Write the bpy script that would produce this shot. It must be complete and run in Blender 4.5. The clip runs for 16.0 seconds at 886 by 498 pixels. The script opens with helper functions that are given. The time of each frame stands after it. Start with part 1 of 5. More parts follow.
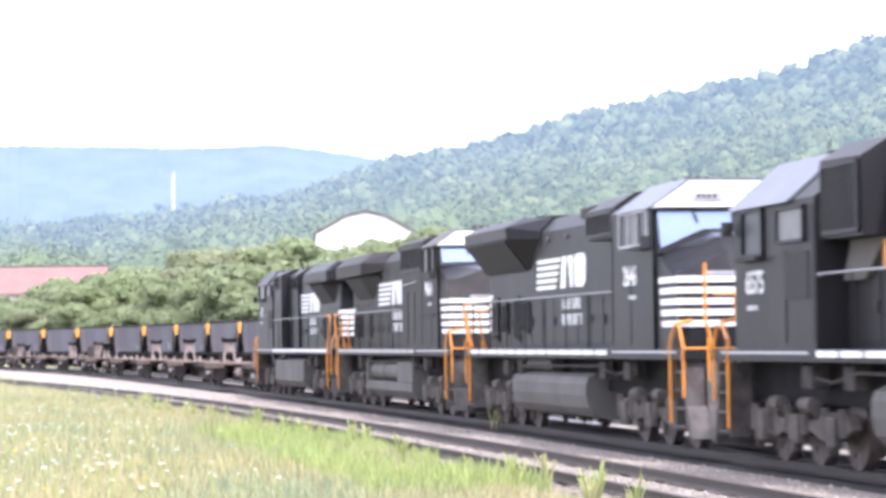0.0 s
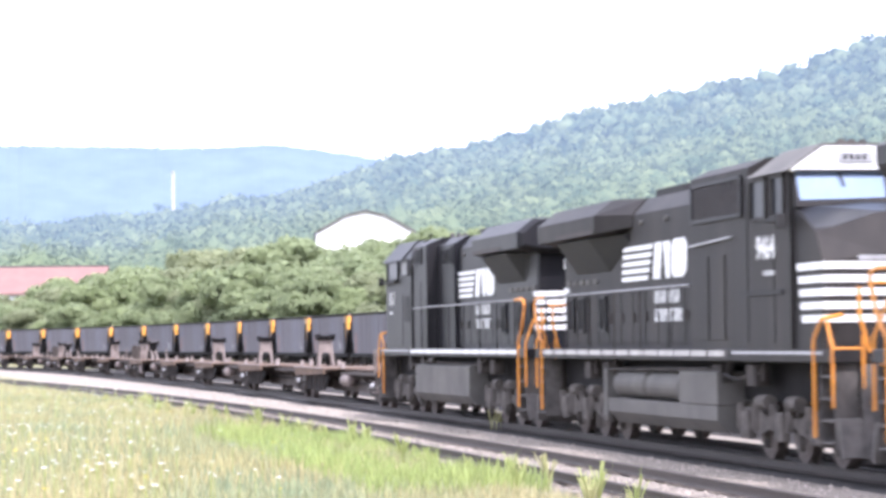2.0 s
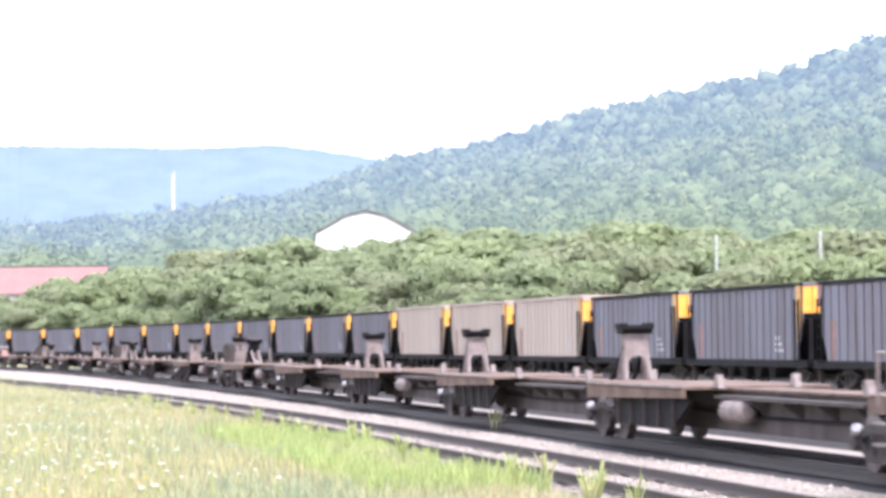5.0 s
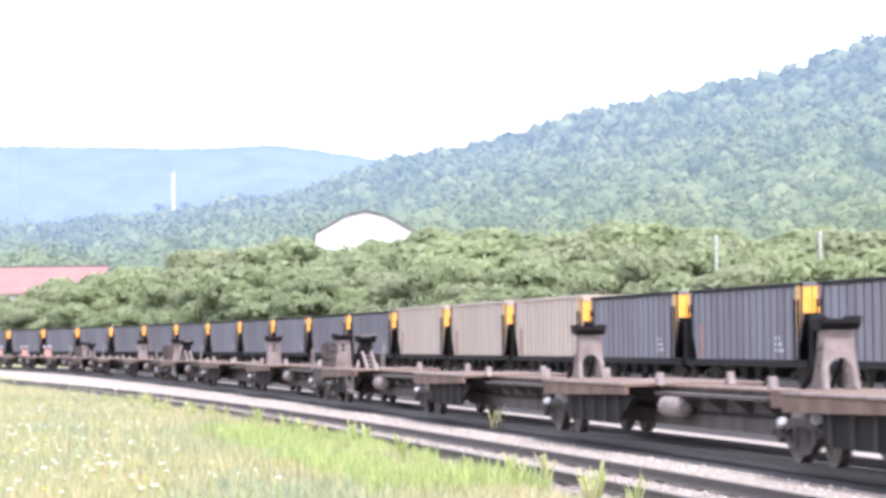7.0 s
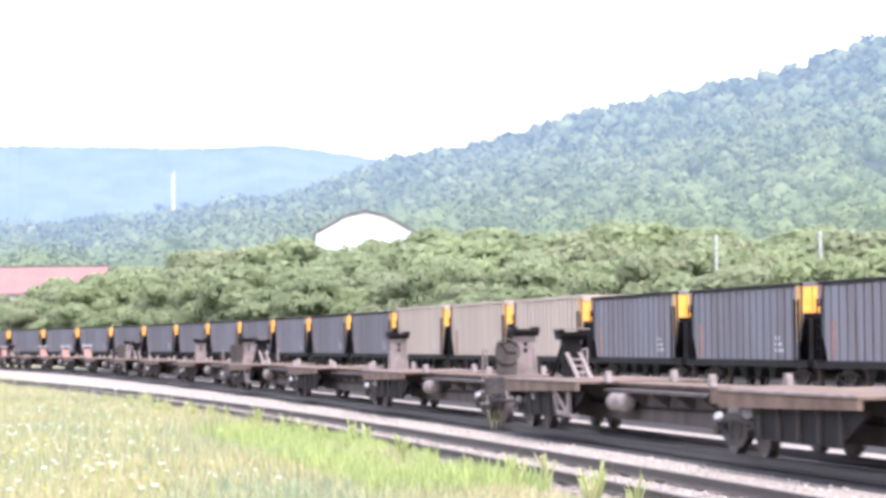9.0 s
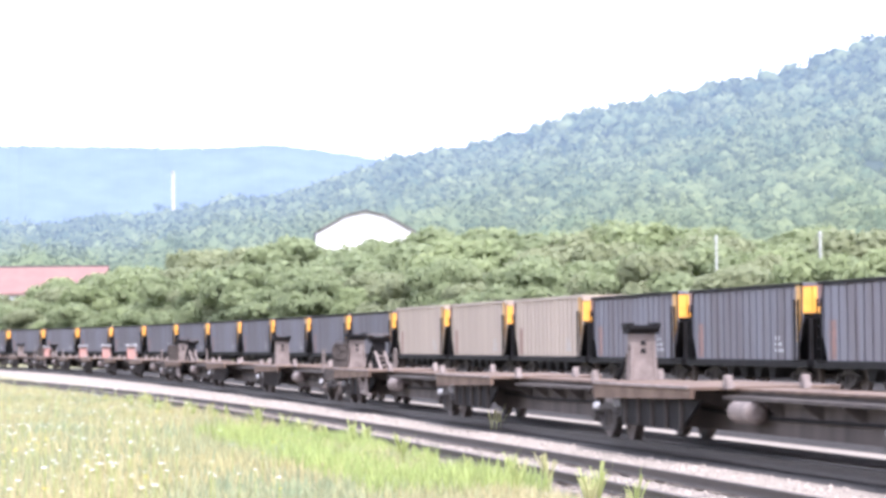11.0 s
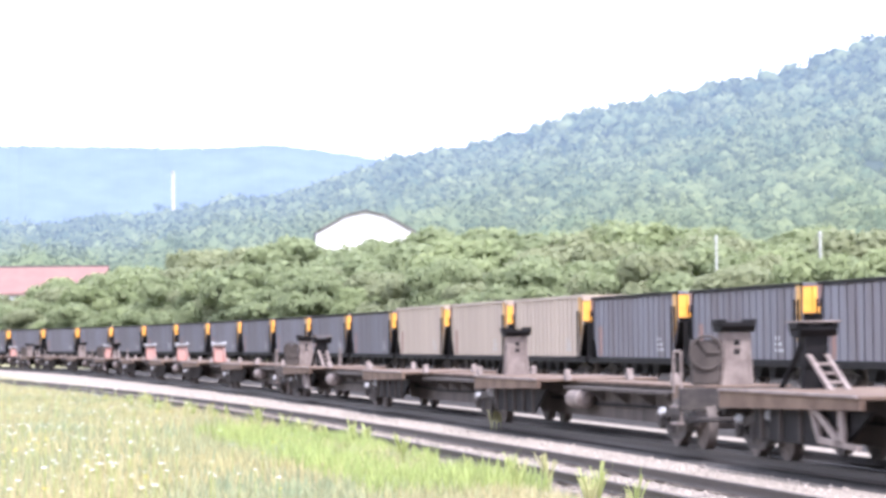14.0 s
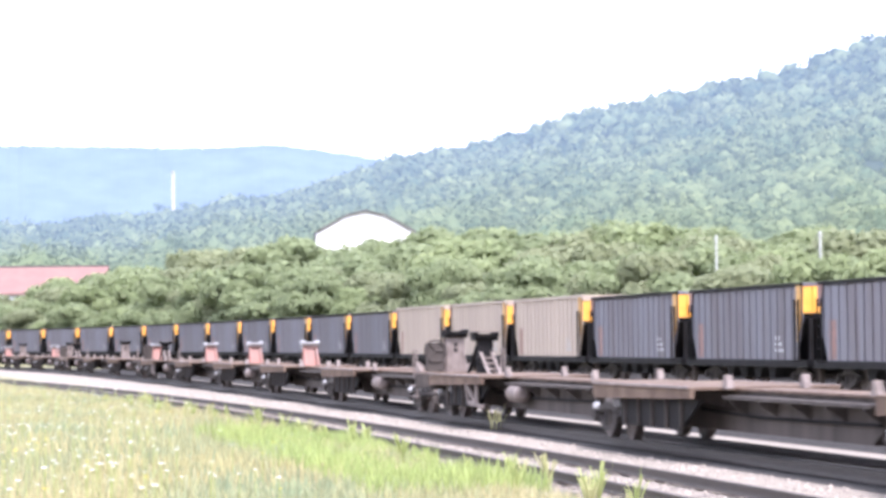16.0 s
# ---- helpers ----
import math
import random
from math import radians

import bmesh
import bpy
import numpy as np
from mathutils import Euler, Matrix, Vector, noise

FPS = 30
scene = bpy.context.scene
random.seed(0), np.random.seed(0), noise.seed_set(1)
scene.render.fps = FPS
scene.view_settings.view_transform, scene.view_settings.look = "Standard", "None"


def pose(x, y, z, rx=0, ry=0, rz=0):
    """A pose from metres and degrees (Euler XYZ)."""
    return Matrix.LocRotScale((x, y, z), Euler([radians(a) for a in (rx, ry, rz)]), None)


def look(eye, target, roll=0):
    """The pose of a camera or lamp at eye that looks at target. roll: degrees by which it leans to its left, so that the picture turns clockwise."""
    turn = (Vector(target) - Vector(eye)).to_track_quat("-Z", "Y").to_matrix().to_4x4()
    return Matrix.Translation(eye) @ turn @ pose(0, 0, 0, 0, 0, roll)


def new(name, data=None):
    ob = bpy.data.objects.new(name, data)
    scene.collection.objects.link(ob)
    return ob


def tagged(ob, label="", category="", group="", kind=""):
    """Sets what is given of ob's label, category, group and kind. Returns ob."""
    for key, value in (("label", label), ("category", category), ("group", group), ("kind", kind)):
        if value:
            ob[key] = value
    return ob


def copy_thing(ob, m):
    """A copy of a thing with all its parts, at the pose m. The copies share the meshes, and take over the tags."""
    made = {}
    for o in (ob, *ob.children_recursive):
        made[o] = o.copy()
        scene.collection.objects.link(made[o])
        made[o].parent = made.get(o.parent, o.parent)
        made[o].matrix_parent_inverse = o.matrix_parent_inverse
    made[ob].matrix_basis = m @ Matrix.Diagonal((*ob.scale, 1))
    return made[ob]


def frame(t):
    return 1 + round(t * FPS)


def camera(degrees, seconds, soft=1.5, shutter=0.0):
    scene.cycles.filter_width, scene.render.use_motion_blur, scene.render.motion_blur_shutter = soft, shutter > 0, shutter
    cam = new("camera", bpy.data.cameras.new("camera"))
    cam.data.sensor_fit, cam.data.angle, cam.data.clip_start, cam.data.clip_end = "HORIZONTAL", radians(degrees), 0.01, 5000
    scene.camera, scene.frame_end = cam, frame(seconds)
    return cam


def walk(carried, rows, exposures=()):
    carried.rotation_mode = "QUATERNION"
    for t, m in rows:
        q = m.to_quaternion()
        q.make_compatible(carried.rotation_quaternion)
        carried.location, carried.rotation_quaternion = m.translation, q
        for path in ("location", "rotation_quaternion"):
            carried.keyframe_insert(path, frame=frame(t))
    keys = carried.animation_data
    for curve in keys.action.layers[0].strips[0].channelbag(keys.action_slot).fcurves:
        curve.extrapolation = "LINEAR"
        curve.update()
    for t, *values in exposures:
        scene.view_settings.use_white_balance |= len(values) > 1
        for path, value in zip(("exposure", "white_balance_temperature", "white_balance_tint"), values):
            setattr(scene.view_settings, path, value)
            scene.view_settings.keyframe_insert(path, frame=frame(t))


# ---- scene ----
EXPOSURE, KELVIN, TINT = 1.22, 5880, 22
# ---- camera ----
cam = camera(18.331, 16.0, soft=3.6, shutter=0.4)
EYE = (0.0, 0.0, 1.97)
AIM = look(EYE, (0.0, 100.0, 1.97 + 100 * math.tan(0.03388)), -0.696)
walk(cam, [(0.0, AIM), (16.0, AIM)], [(0.0, EXPOSURE, KELVIN, TINT), (16.0, EXPOSURE, KELVIN, TINT)])

# ---- light: hazy bright summer day, high sun behind the viewer ----
SUN_ELEVATION, SUN_ROTATION = radians(56), radians(152)
world = bpy.data.worlds.new("sky")
scene.world = world
world.use_nodes = True
wn = world.node_tree.nodes
sky = wn.new("ShaderNodeTexSky")
sky.sky_type, sky.sun_disc = "NISHITA", False
sky.sun_elevation, sky.sun_rotation = SUN_ELEVATION, SUN_ROTATION
sky.air_density, sky.dust_density, sky.ozone_density = 1.0, 2.0, 1.0
veil = wn.new("ShaderNodeMix")
veil.data_type = "RGBA"
veil.inputs["Factor"].default_value = 0.75
veil.inputs["B"].default_value = (9.5, 9.7, 10.0, 1.0)  # thin white overcast
world.node_tree.links.new(sky.outputs[0], veil.inputs["A"])
world.node_tree.links.new(veil.outputs["Result"], wn["Background"].inputs[0])
wn["Background"].inputs[1].default_value = 0.15
sun_data = bpy.data.lights.new("sun", "SUN")
sun_data.energy, sun_data.angle, sun_data.color = 2.9, radians(4.0), (1.0, 0.95, 0.87)
sun = new("sun", sun_data)
# direction towards the sun: rotation turns clockwise from +y
TO_SUN = Vector((math.sin(SUN_ROTATION) * math.cos(SUN_ELEVATION), math.cos(SUN_ROTATION) * math.cos(SUN_ELEVATION), math.sin(SUN_ELEVATION)))
sun.matrix_world = look(TO_SUN * 100, (0, 0, 0))


# ---- materials ----
def material(name, col, rough=0.7, metal=0.0, col2=None, scale=2.0, bump=0.0, bump_scale=30.0, spec=0.5, contrast=0.35, rnd=0.0, island=0.0, streak=False, emit=None, trans=0.0, hue=0.0):
    m = bpy.data.materials.new(name)
    m.use_nodes = True
    nt = m.node_tree
    n, l = nt.nodes, nt.links
    b = n["Principled BSDF"]
    b.inputs["Roughness"].default_value = rough
    b.inputs["Metallic"].default_value = metal
    b.inputs["Specular IOR Level"].default_value = spec
    tc = n.new("ShaderNodeTexCoord")
    vec = tc.outputs["Object"]
    if streak:
        mp = n.new("ShaderNodeMapping")
        mp.inputs["Scale"].default_value = (1.0, 1.0, 0.12)
        l.new(vec, mp.inputs[0])
        vec = mp.outputs[0]
    n1 = n.new("ShaderNodeTexNoise")
    n1.inputs["Scale"].default_value = scale
    n1.inputs["Detail"].default_value = 6
    n1.inputs["Roughness"].default_value = 0.65
    l.new(vec, n1.inputs["Vector"])
    rp = n.new("ShaderNodeValToRGB")
    c2 = col2 or tuple(c * 0.6 for c in col)
    rp.color_ramp.elements[0].position = 0.5 - contrast / 2
    rp.color_ramp.elements[1].position = 0.5 + contrast / 2
    rp.color_ramp.elements[0].color = (*c2, 1)
    rp.color_ramp.elements[1].color = (*col, 1)
    l.new(n1.outputs[0], rp.inputs[0])
    out = rp.outputs[0]
    for k, src in ((rnd, "ShaderNodeObjectInfo"), (island, "ShaderNodeNewGeometry")):
        if not k:
            continue
        src = n.new(src)
        src = src.outputs["Random"] if k is rnd else src.outputs["Random Per Island"]
        mr = n.new("ShaderNodeMapRange")
        mr.inputs["To Min"].default_value, mr.inputs["To Max"].default_value = 1 - k, 1 + k
        l.new(src, mr.inputs[0])
        hs = n.new("ShaderNodeHueSaturation")
        l.new(mr.outputs[0], hs.inputs["Value"])
        if hue:
            mh = n.new("ShaderNodeMapRange")
            mh.inputs["To Min"].default_value, mh.inputs["To Max"].default_value = 0.5 - hue, 0.5 + hue
            l.new(src, mh.inputs[0])
            l.new(mh.outputs[0], hs.inputs["Hue"])
        l.new(out, hs.inputs["Color"])
        out = hs.outputs[0]
    l.new(out, b.inputs["Base Color"])
    if bump:
        n2 = n.new("ShaderNodeTexNoise")
        n2.inputs["Scale"].default_value = bump_scale
        n2.inputs["Detail"].default_value = 4
        l.new(tc.outputs["Object"], n2.inputs["Vector"])
        bp = n.new("ShaderNodeBump")
        bp.inputs["Strength"].default_value = bump
        bp.inputs["Distance"].default_value = 0.05
        l.new(n2.outputs[0], bp.inputs["Height"])
        l.new(bp.outputs[0], b.inputs["Normal"])
    if emit:
        b.inputs["Emission Color"].default_value = (*emit[:3], 1)
        b.inputs["Emission Strength"].default_value = emit[3]
    if trans:
        tr = n.new("ShaderNodeBsdfTranslucent")
        l.new(out, tr.inputs[0])
        mx = n.new("ShaderNodeMixShader")
        mx.inputs[0].default_value = trans
        l.new(b.outputs[0], mx.inputs[1])
        l.new(tr.outputs[0], mx.inputs[2])
        l.new(mx.outputs[0], n["Material Output"].inputs[0])
    return m


M_BLACK = material("black_paint", (0.0075, 0.0082, 0.0115), 0.45, col2=(0.027, 0.0255, 0.0265), scale=1.1, streak=True, contrast=0.5, bump=0.05, spec=0.1)
M_DARK = material("dark_grille", (0.012, 0.012, 0.014), 0.8, col2=(0.02, 0.019, 0.018), scale=6)
M_GRILLE = material("brown_intake_mesh", (0.06, 0.045, 0.042), 0.8, col2=(0.03, 0.026, 0.026), scale=8)
M_LETTER = material("worn_white_lettering", (0.62, 0.62, 0.61), 0.6, col2=(0.2, 0.2, 0.2), scale=7, contrast=0.25)
M_GEAR = material("dusty_running_gear", (0.078, 0.067, 0.06), 0.85, col2=(0.026, 0.024, 0.025), scale=2.5, bump=0.2, spec=0.2)
M_TANK = material("dusty_tank_paint", (0.125, 0.118, 0.108), 0.75, col2=(0.078, 0.074, 0.07), scale=0.8, spec=0.25)
M_WHITE = material("white_paint", (0.8, 0.8, 0.79), 0.5, col2=(0.6, 0.59, 0.57), scale=3)
M_ORANGE = material("orange_rail_paint", (0.75, 0.3, 0.03), 0.5, col2=(0.55, 0.2, 0.03), scale=3)
M_RAILWHITE = material("pale_handrail_paint", (0.42, 0.42, 0.43), 0.5, scale=4)
M_GLASS = material("window_glass", (0.02, 0.023, 0.028), 0.3, spec=0.08, scale=1)
# Blue metal base colour puts the sky's reflection into the panes.
M_PANE = material("sky_bright_windshield", (0.27, 0.33, 0.42), 0.08, metal=0.75, col2=(0.2, 0.26, 0.36), scale=1.5, contrast=0.6)
M_WHEEL = material("wheel_steel", (0.16, 0.13, 0.115), 0.7, col2=(0.06, 0.05, 0.045), scale=6, metal=0.3)
M_SILL = material("dusty_reflective_dash", (0.5, 0.48, 0.46), 0.6, col2=(0.3, 0.28, 0.26), scale=3)
# The sky's sheen on a black roof, put into a paler grey.
M_ROOFSHEEN = material("sky_sheen_roof_grey", (0.1, 0.11, 0.13), 0.45, col2=(0.07, 0.075, 0.088), scale=1.2)
M_GLOSS = material("glossy_black_nose_paint", (0.014, 0.0145, 0.018), 0.3, col2=(0.024, 0.024, 0.026), scale=2.0, spec=0.5)
M_DUSTBLACK = material("dust_browned_black_paint", (0.0125, 0.0125, 0.0145), 0.55, col2=(0.043, 0.038, 0.035), scale=0.8, streak=True, contrast=0.55, bump=0.05, spec=0.1)
M_BOGIE = material("dusty_bogie_steel", (0.14, 0.125, 0.113), 0.9, col2=(0.04, 0.036, 0.034), scale=2.2, contrast=0.4, bump=0.25, spec=0.15)
M_RAILGREY = material("grey_handrail_paint", (0.22, 0.22, 0.23), 0.5, scale=4)
M_SHADE = material("sunlit_window_blind", (0.16, 0.16, 0.16), 0.5, col2=(0.1, 0.1, 0.105), scale=2)
M_TREAD = material("polished_tread", (0.6, 0.58, 0.56), 0.3, metal=0.9, scale=5)
M_HOPPER = material("grey_hopper_paint", (0.15, 0.153, 0.182), 0.65, col2=(0.092, 0.076, 0.082), scale=0.75, streak=True, contrast=0.42, rnd=0.14, bump=0.05)
M_BEIGE = material("beige_hopper_paint", (0.42, 0.345, 0.28), 0.65, col2=(0.32, 0.26, 0.215), scale=0.7, streak=True, contrast=0.5, rnd=0.06)
M_YELLOW = material("orange_yellow_end_paint", (0.8, 0.42, 0.07), 0.55, col2=(0.7, 0.3, 0.04), scale=1.5)
M_BAND = material("weathered_orange_band", (0.66, 0.36, 0.07), 0.6, col2=(0.3, 0.17, 0.07), scale=2)
M_RUSTORANGE = material("faded_orange_patch", (0.3, 0.15, 0.11), 0.7, col2=(0.15, 0.11, 0.11), scale=3)
M_UNDER = material("grimy_black_underframe", (0.018, 0.0165, 0.0175), 0.8, col2=(0.009, 0.0085, 0.009), scale=2, bump=0.1, spec=0.12)
M_SPINE = material("weathered_brown_steel", (0.098, 0.082, 0.073), 0.85, spec=0.2, col2=(0.04, 0.034, 0.032), scale=1.3, streak=True, contrast=0.5, bump=0.15)
M_PILOT = material("dusty_pilot_steel", (0.125, 0.112, 0.102), 0.85, col2=(0.04, 0.036, 0.035), scale=2, bump=0.1)
M_DECK = material("rusty_deck_edge", (0.19, 0.135, 0.1), 0.85, spec=0.2, col2=(0.065, 0.042, 0.033), scale=1.3, contrast=0.5, bump=0.15)
M_HITCH = material("faded_pink_hitch_paint", (0.25, 0.205, 0.185), 0.75, col2=(0.12, 0.093, 0.083), scale=3, bump=0.1)
M_REDHITCH = material("faded_red_hitch_paint", (0.34, 0.15, 0.12), 0.7, col2=(0.24, 0.16, 0.14), scale=2)
M_RAIL = material("rusty_rail", (0.06, 0.045, 0.036), 0.7, col2=(0.035, 0.027, 0.023), scale=8, bump=0.1)
M_RAILDARK = material("grimy_running_rail", (0.045, 0.036, 0.031), 0.6, col2=(0.025, 0.021, 0.019), scale=8, spec=0.3)
M_TIE = material("weathered_tie_wood", (0.29, 0.25, 0.215), 0.9, col2=(0.11, 0.094, 0.082), scale=7, bump=0.4, rnd=0.3)
M_BALLAST = material("pale_limestone_ballast", (0.33, 0.285, 0.235), 0.95, col2=(0.15, 0.128, 0.107), scale=14, contrast=0.4, bump=0.8, bump_scale=22)
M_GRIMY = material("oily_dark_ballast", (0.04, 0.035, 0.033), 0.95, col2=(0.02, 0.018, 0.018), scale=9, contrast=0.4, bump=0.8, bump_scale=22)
# Near-black base colour paints in the deep shade under the trains.
M_YARD = material("under_train_shade_gravel", (0.032, 0.028, 0.026), 0.95, spec=0.2, col2=(0.016, 0.014, 0.013), scale=3, contrast=0.5, bump=0.7, bump_scale=18)
M_STONE = material("ballast_stone", (0.37, 0.32, 0.275), 0.95, col2=(0.22, 0.19, 0.165), scale=12, island=0.4)
M_GROUND = material("meadow_ground", (0.21, 0.19, 0.09), 0.95, col2=(0.15, 0.155, 0.075), scale=0.25, contrast=0.5, bump=0.5, bump_scale=8)
M_GRASS = material("meadow_grass", (0.41, 0.36, 0.185), 0.7, col2=(0.24, 0.295, 0.185), scale=0.28, contrast=0.2, island=0.3, trans=0.35, spec=0.2)
M_LUSH = material("lush_grass", (0.36, 0.41, 0.15), 0.7, col2=(0.28, 0.35, 0.13), scale=0.6, contrast=0.3, island=0.25, trans=0.4, spec=0.2)
M_STRAW = material("dry_grass", (0.5, 0.42, 0.24), 0.8, col2=(0.4, 0.36, 0.2), scale=0.5, island=0.25, trans=0.3, spec=0.2)
M_WEED = material("weed_leaves", (0.4, 0.43, 0.17), 0.7, col2=(0.26, 0.32, 0.11), scale=3, island=0.25, trans=0.3, spec=0.2)
M_PALEWEED = material("yellowed_weed_leaves", (0.5, 0.47, 0.25), 0.8, col2=(0.34, 0.35, 0.16), scale=3, trans=0.3, spec=0.2)
M_PETAL = material("white_umbel", (0.8, 0.78, 0.76), 0.8, scale=6, island=0.1)
M_GOLD = material("yellow_flower", (0.75, 0.6, 0.1), 0.8, scale=6)
M_LEAF = material("tree_leaves", (0.29, 0.335, 0.18), 0.6, col2=(0.235, 0.28, 0.155), scale=0.25, contrast=0.3, island=0.12, trans=0.5, spec=0.2)
M_LEAF2 = material("pale_tree_leaves", (0.305, 0.35, 0.18), 0.6, col2=(0.25, 0.3, 0.155), scale=0.25, contrast=0.3, island=0.12, trans=0.5, spec=0.2)
M_LEAF3 = material("olive_tree_leaves", (0.3, 0.325, 0.185), 0.6, col2=(0.25, 0.28, 0.165), scale=0.25, contrast=0.3, island=0.12, trans=0.5, spec=0.2)
M_BARK = material("bark", (0.12, 0.095, 0.075), 0.9, scale=6, bump=0.5)
def haze_glow_material(name, col, col2, near_haze, far_haze, y0, y1):
    """Woods of the backdrop; aerial haze is painted in as emission, bluer with distance."""
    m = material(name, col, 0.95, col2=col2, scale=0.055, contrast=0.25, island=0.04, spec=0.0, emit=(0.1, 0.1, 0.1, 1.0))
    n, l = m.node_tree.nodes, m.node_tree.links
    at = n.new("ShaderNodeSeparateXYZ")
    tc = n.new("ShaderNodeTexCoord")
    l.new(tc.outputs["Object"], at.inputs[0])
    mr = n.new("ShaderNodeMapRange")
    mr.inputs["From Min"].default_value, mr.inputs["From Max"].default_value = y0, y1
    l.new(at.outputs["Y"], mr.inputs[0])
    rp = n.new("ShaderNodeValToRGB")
    rp.color_ramp.elements[0].color = (*near_haze, 1)
    rp.color_ramp.elements[1].color = (*far_haze, 1)
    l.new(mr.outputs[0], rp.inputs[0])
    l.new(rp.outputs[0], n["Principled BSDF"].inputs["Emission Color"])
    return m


M_HILL = haze_glow_material("hillside_woods", (0.12, 0.14, 0.07), (0.048, 0.07, 0.042), (0.09, 0.114, 0.092), (0.108, 0.145, 0.212), 640, 1060)
# Haze over the hill's floor is painted as an even bluish emission.
M_HILLFLOOR = material("hillside_floor_haze", (0.045, 0.06, 0.04), 0.95, scale=0.03, spec=0.0, emit=(0.09, 0.118, 0.15, 1.0))
# Dark green ridge; its blue haze is painted on as emission.
M_FAR = material("distant_ridge_haze", (0.05, 0.08, 0.06), 0.95, col2=(0.03, 0.055, 0.05), scale=0.02, contrast=0.3, spec=0.0, emit=(0.19, 0.222, 0.335, 1.0))
M_SHEET = material("white_sheet_metal", (0.82, 0.82, 0.82), 0.5, col2=(0.75, 0.75, 0.75), scale=0.4)
M_ROOFDARK = material("dark_roof_trim", (0.12, 0.11, 0.11), 0.7, scale=1)
M_REDROOF = material("faded_red_roof", (0.24, 0.135, 0.12), 0.8, col2=(0.19, 0.11, 0.1), scale=0.4)
M_WOODPOLE = material("weathered_grey_pole", (0.45, 0.47, 0.42), 0.8, scale=2)
M_POLE = material("pale_pole", (0.55, 0.55, 0.53), 0.6, scale=1)


# ---- mesh helpers ----
def mesh_of(name, bm, mat, smooth=False):
    me = bpy.data.meshes.new(name)
    bmesh.ops.recalc_face_normals(bm, faces=bm.faces)
    bm.to_mesh(me)
    bm.free()
    me.materials.append(mat)
    if smooth:
        me.shade_smooth()
    return me


def part(name, bm, mat, parent, label="", smooth=False):
    ob = new(name, mesh_of(name, bm, mat, smooth))
    ob.parent = parent
    return tagged(ob, label)


def raw_mesh(name, verts, faces, mat):
    me = bpy.data.meshes.new(name)
    me.from_pydata(verts, [], faces)
    me.update()
    me.materials.append(mat)
    return me


def box(bm, x0, x1, y0, y1, z0, z1, bev=0.0):
    r = bmesh.ops.create_cube(bm, size=1.0, matrix=Matrix.Translation(((x0 + x1) / 2, (y0 + y1) / 2, (z0 + z1) / 2)) @ Matrix.Diagonal((abs(x1 - x0), abs(y1 - y0), abs(z1 - z0), 1)))
    if bev:
        es = list({e for v in r["verts"] for e in v.link_edges})
        bmesh.ops.bevel(bm, geom=es, offset=bev, segments=2, profile=0.6, affect="EDGES")
    return bm


def prism(bm, poly, y0, y1, axis="y"):
    """Extrude a polygon of (a, b) between y0 and y1: (x, z) along y, or (y, z) along x."""
    def p(a, b, c):
        return (a, c, b) if axis == "y" else (c, a, b)
    lo = [bm.verts.new(p(a, b, y0)) for a, b in poly]
    hi = [bm.verts.new(p(a, b, y1)) for a, b in poly]
    n = len(poly)
    bm.faces.new(lo)
    bm.faces.new(hi[::-1])
    for i in range(n):
        bm.faces.new((lo[i], lo[(i + 1) % n], hi[(i + 1) % n], hi[i]))
    return bm


def cyl(bm, p0, p1, r0, r1=None, n=12):
    p0, p1 = Vector(p0), Vector(p1)
    d = p1 - p0
    m = Matrix.Translation((p0 + p1) / 2) @ d.to_track_quat("Z", "Y").to_matrix().to_4x4()
    bmesh.ops.create_cone(bm, cap_ends=True, segments=n, radius1=r0, radius2=r0 if r1 is None else r1, depth=d.length, matrix=m)
    return bm


def pipe(bm, pts, r, n=6):
    for a, b in zip(pts, pts[1:]):
        cyl(bm, a, b, r, n=n)
    return bm


def BM():
    return bmesh.new()


def empty(name, m, label, category, group="", kind=""):
    ob = new(name)
    ob.matrix_basis = m
    return tagged(ob, label, category, group, kind)


# ---- the line of the tracks: s runs away from the viewer, lat towards the viewer ----
STEP_S = np.arange(-360.0, 661.0, 1.0)
BEND = np.interp(STEP_S, [-60, 0, 60, 120, 180, 240, 300], [0.00022, 0.00031, 0.00029, 0.00053, 0.00172, 0.00173, 0.00171])
ZERO = 360


def summed(a):
    c = np.concatenate([[0], np.cumsum((a[1:] + a[:-1]) / 2)])
    return c - c[ZERO]


TURN = summed(BEND) + 1.75789
LINE_X = summed(np.cos(TURN)) + 12.722
LINE_Y = summed(np.sin(TURN)) + 95.346


def on_line(s, lat):
    th = float(np.interp(s, STEP_S, TURN))
    return float(np.interp(s, STEP_S, LINE_X)) - lat * math.sin(th), float(np.interp(s, STEP_S, LINE_Y)) + lat * math.cos(th), th


SIDE = 17.136
ARC = np.concatenate([[0], np.cumsum(np.hypot(np.diff(LINE_X - SIDE * np.sin(TURN)), np.diff(LINE_Y + SIDE * np.cos(TURN))))])
ARC -= ARC[ZERO]
TRAIN_LAT = 15.5
SPEED = 15.36


def train_at(q, t, half):
    """The pose of a vehicle on the train's track, whose middle lies at q at the start; x points the way it goes."""
    def p(a):
        x, y, _ = on_line(float(np.interp(a, ARC, STEP_S)), TRAIN_LAT)
        return Vector((x, y, 0))
    a = q - SPEED * t
    f, r = p(a - half), p(a + half)
    d = f - r
    return Matrix.Translation((f + r) / 2) @ Matrix.Rotation(math.atan2(d.y, d.x), 4, "Z")


def hopper_z(s):
    return 0.11 + 0.00101 * s


def near_lat(s):
    return 19.65 + 0.00027 * max(0.0, s + 62) ** 2


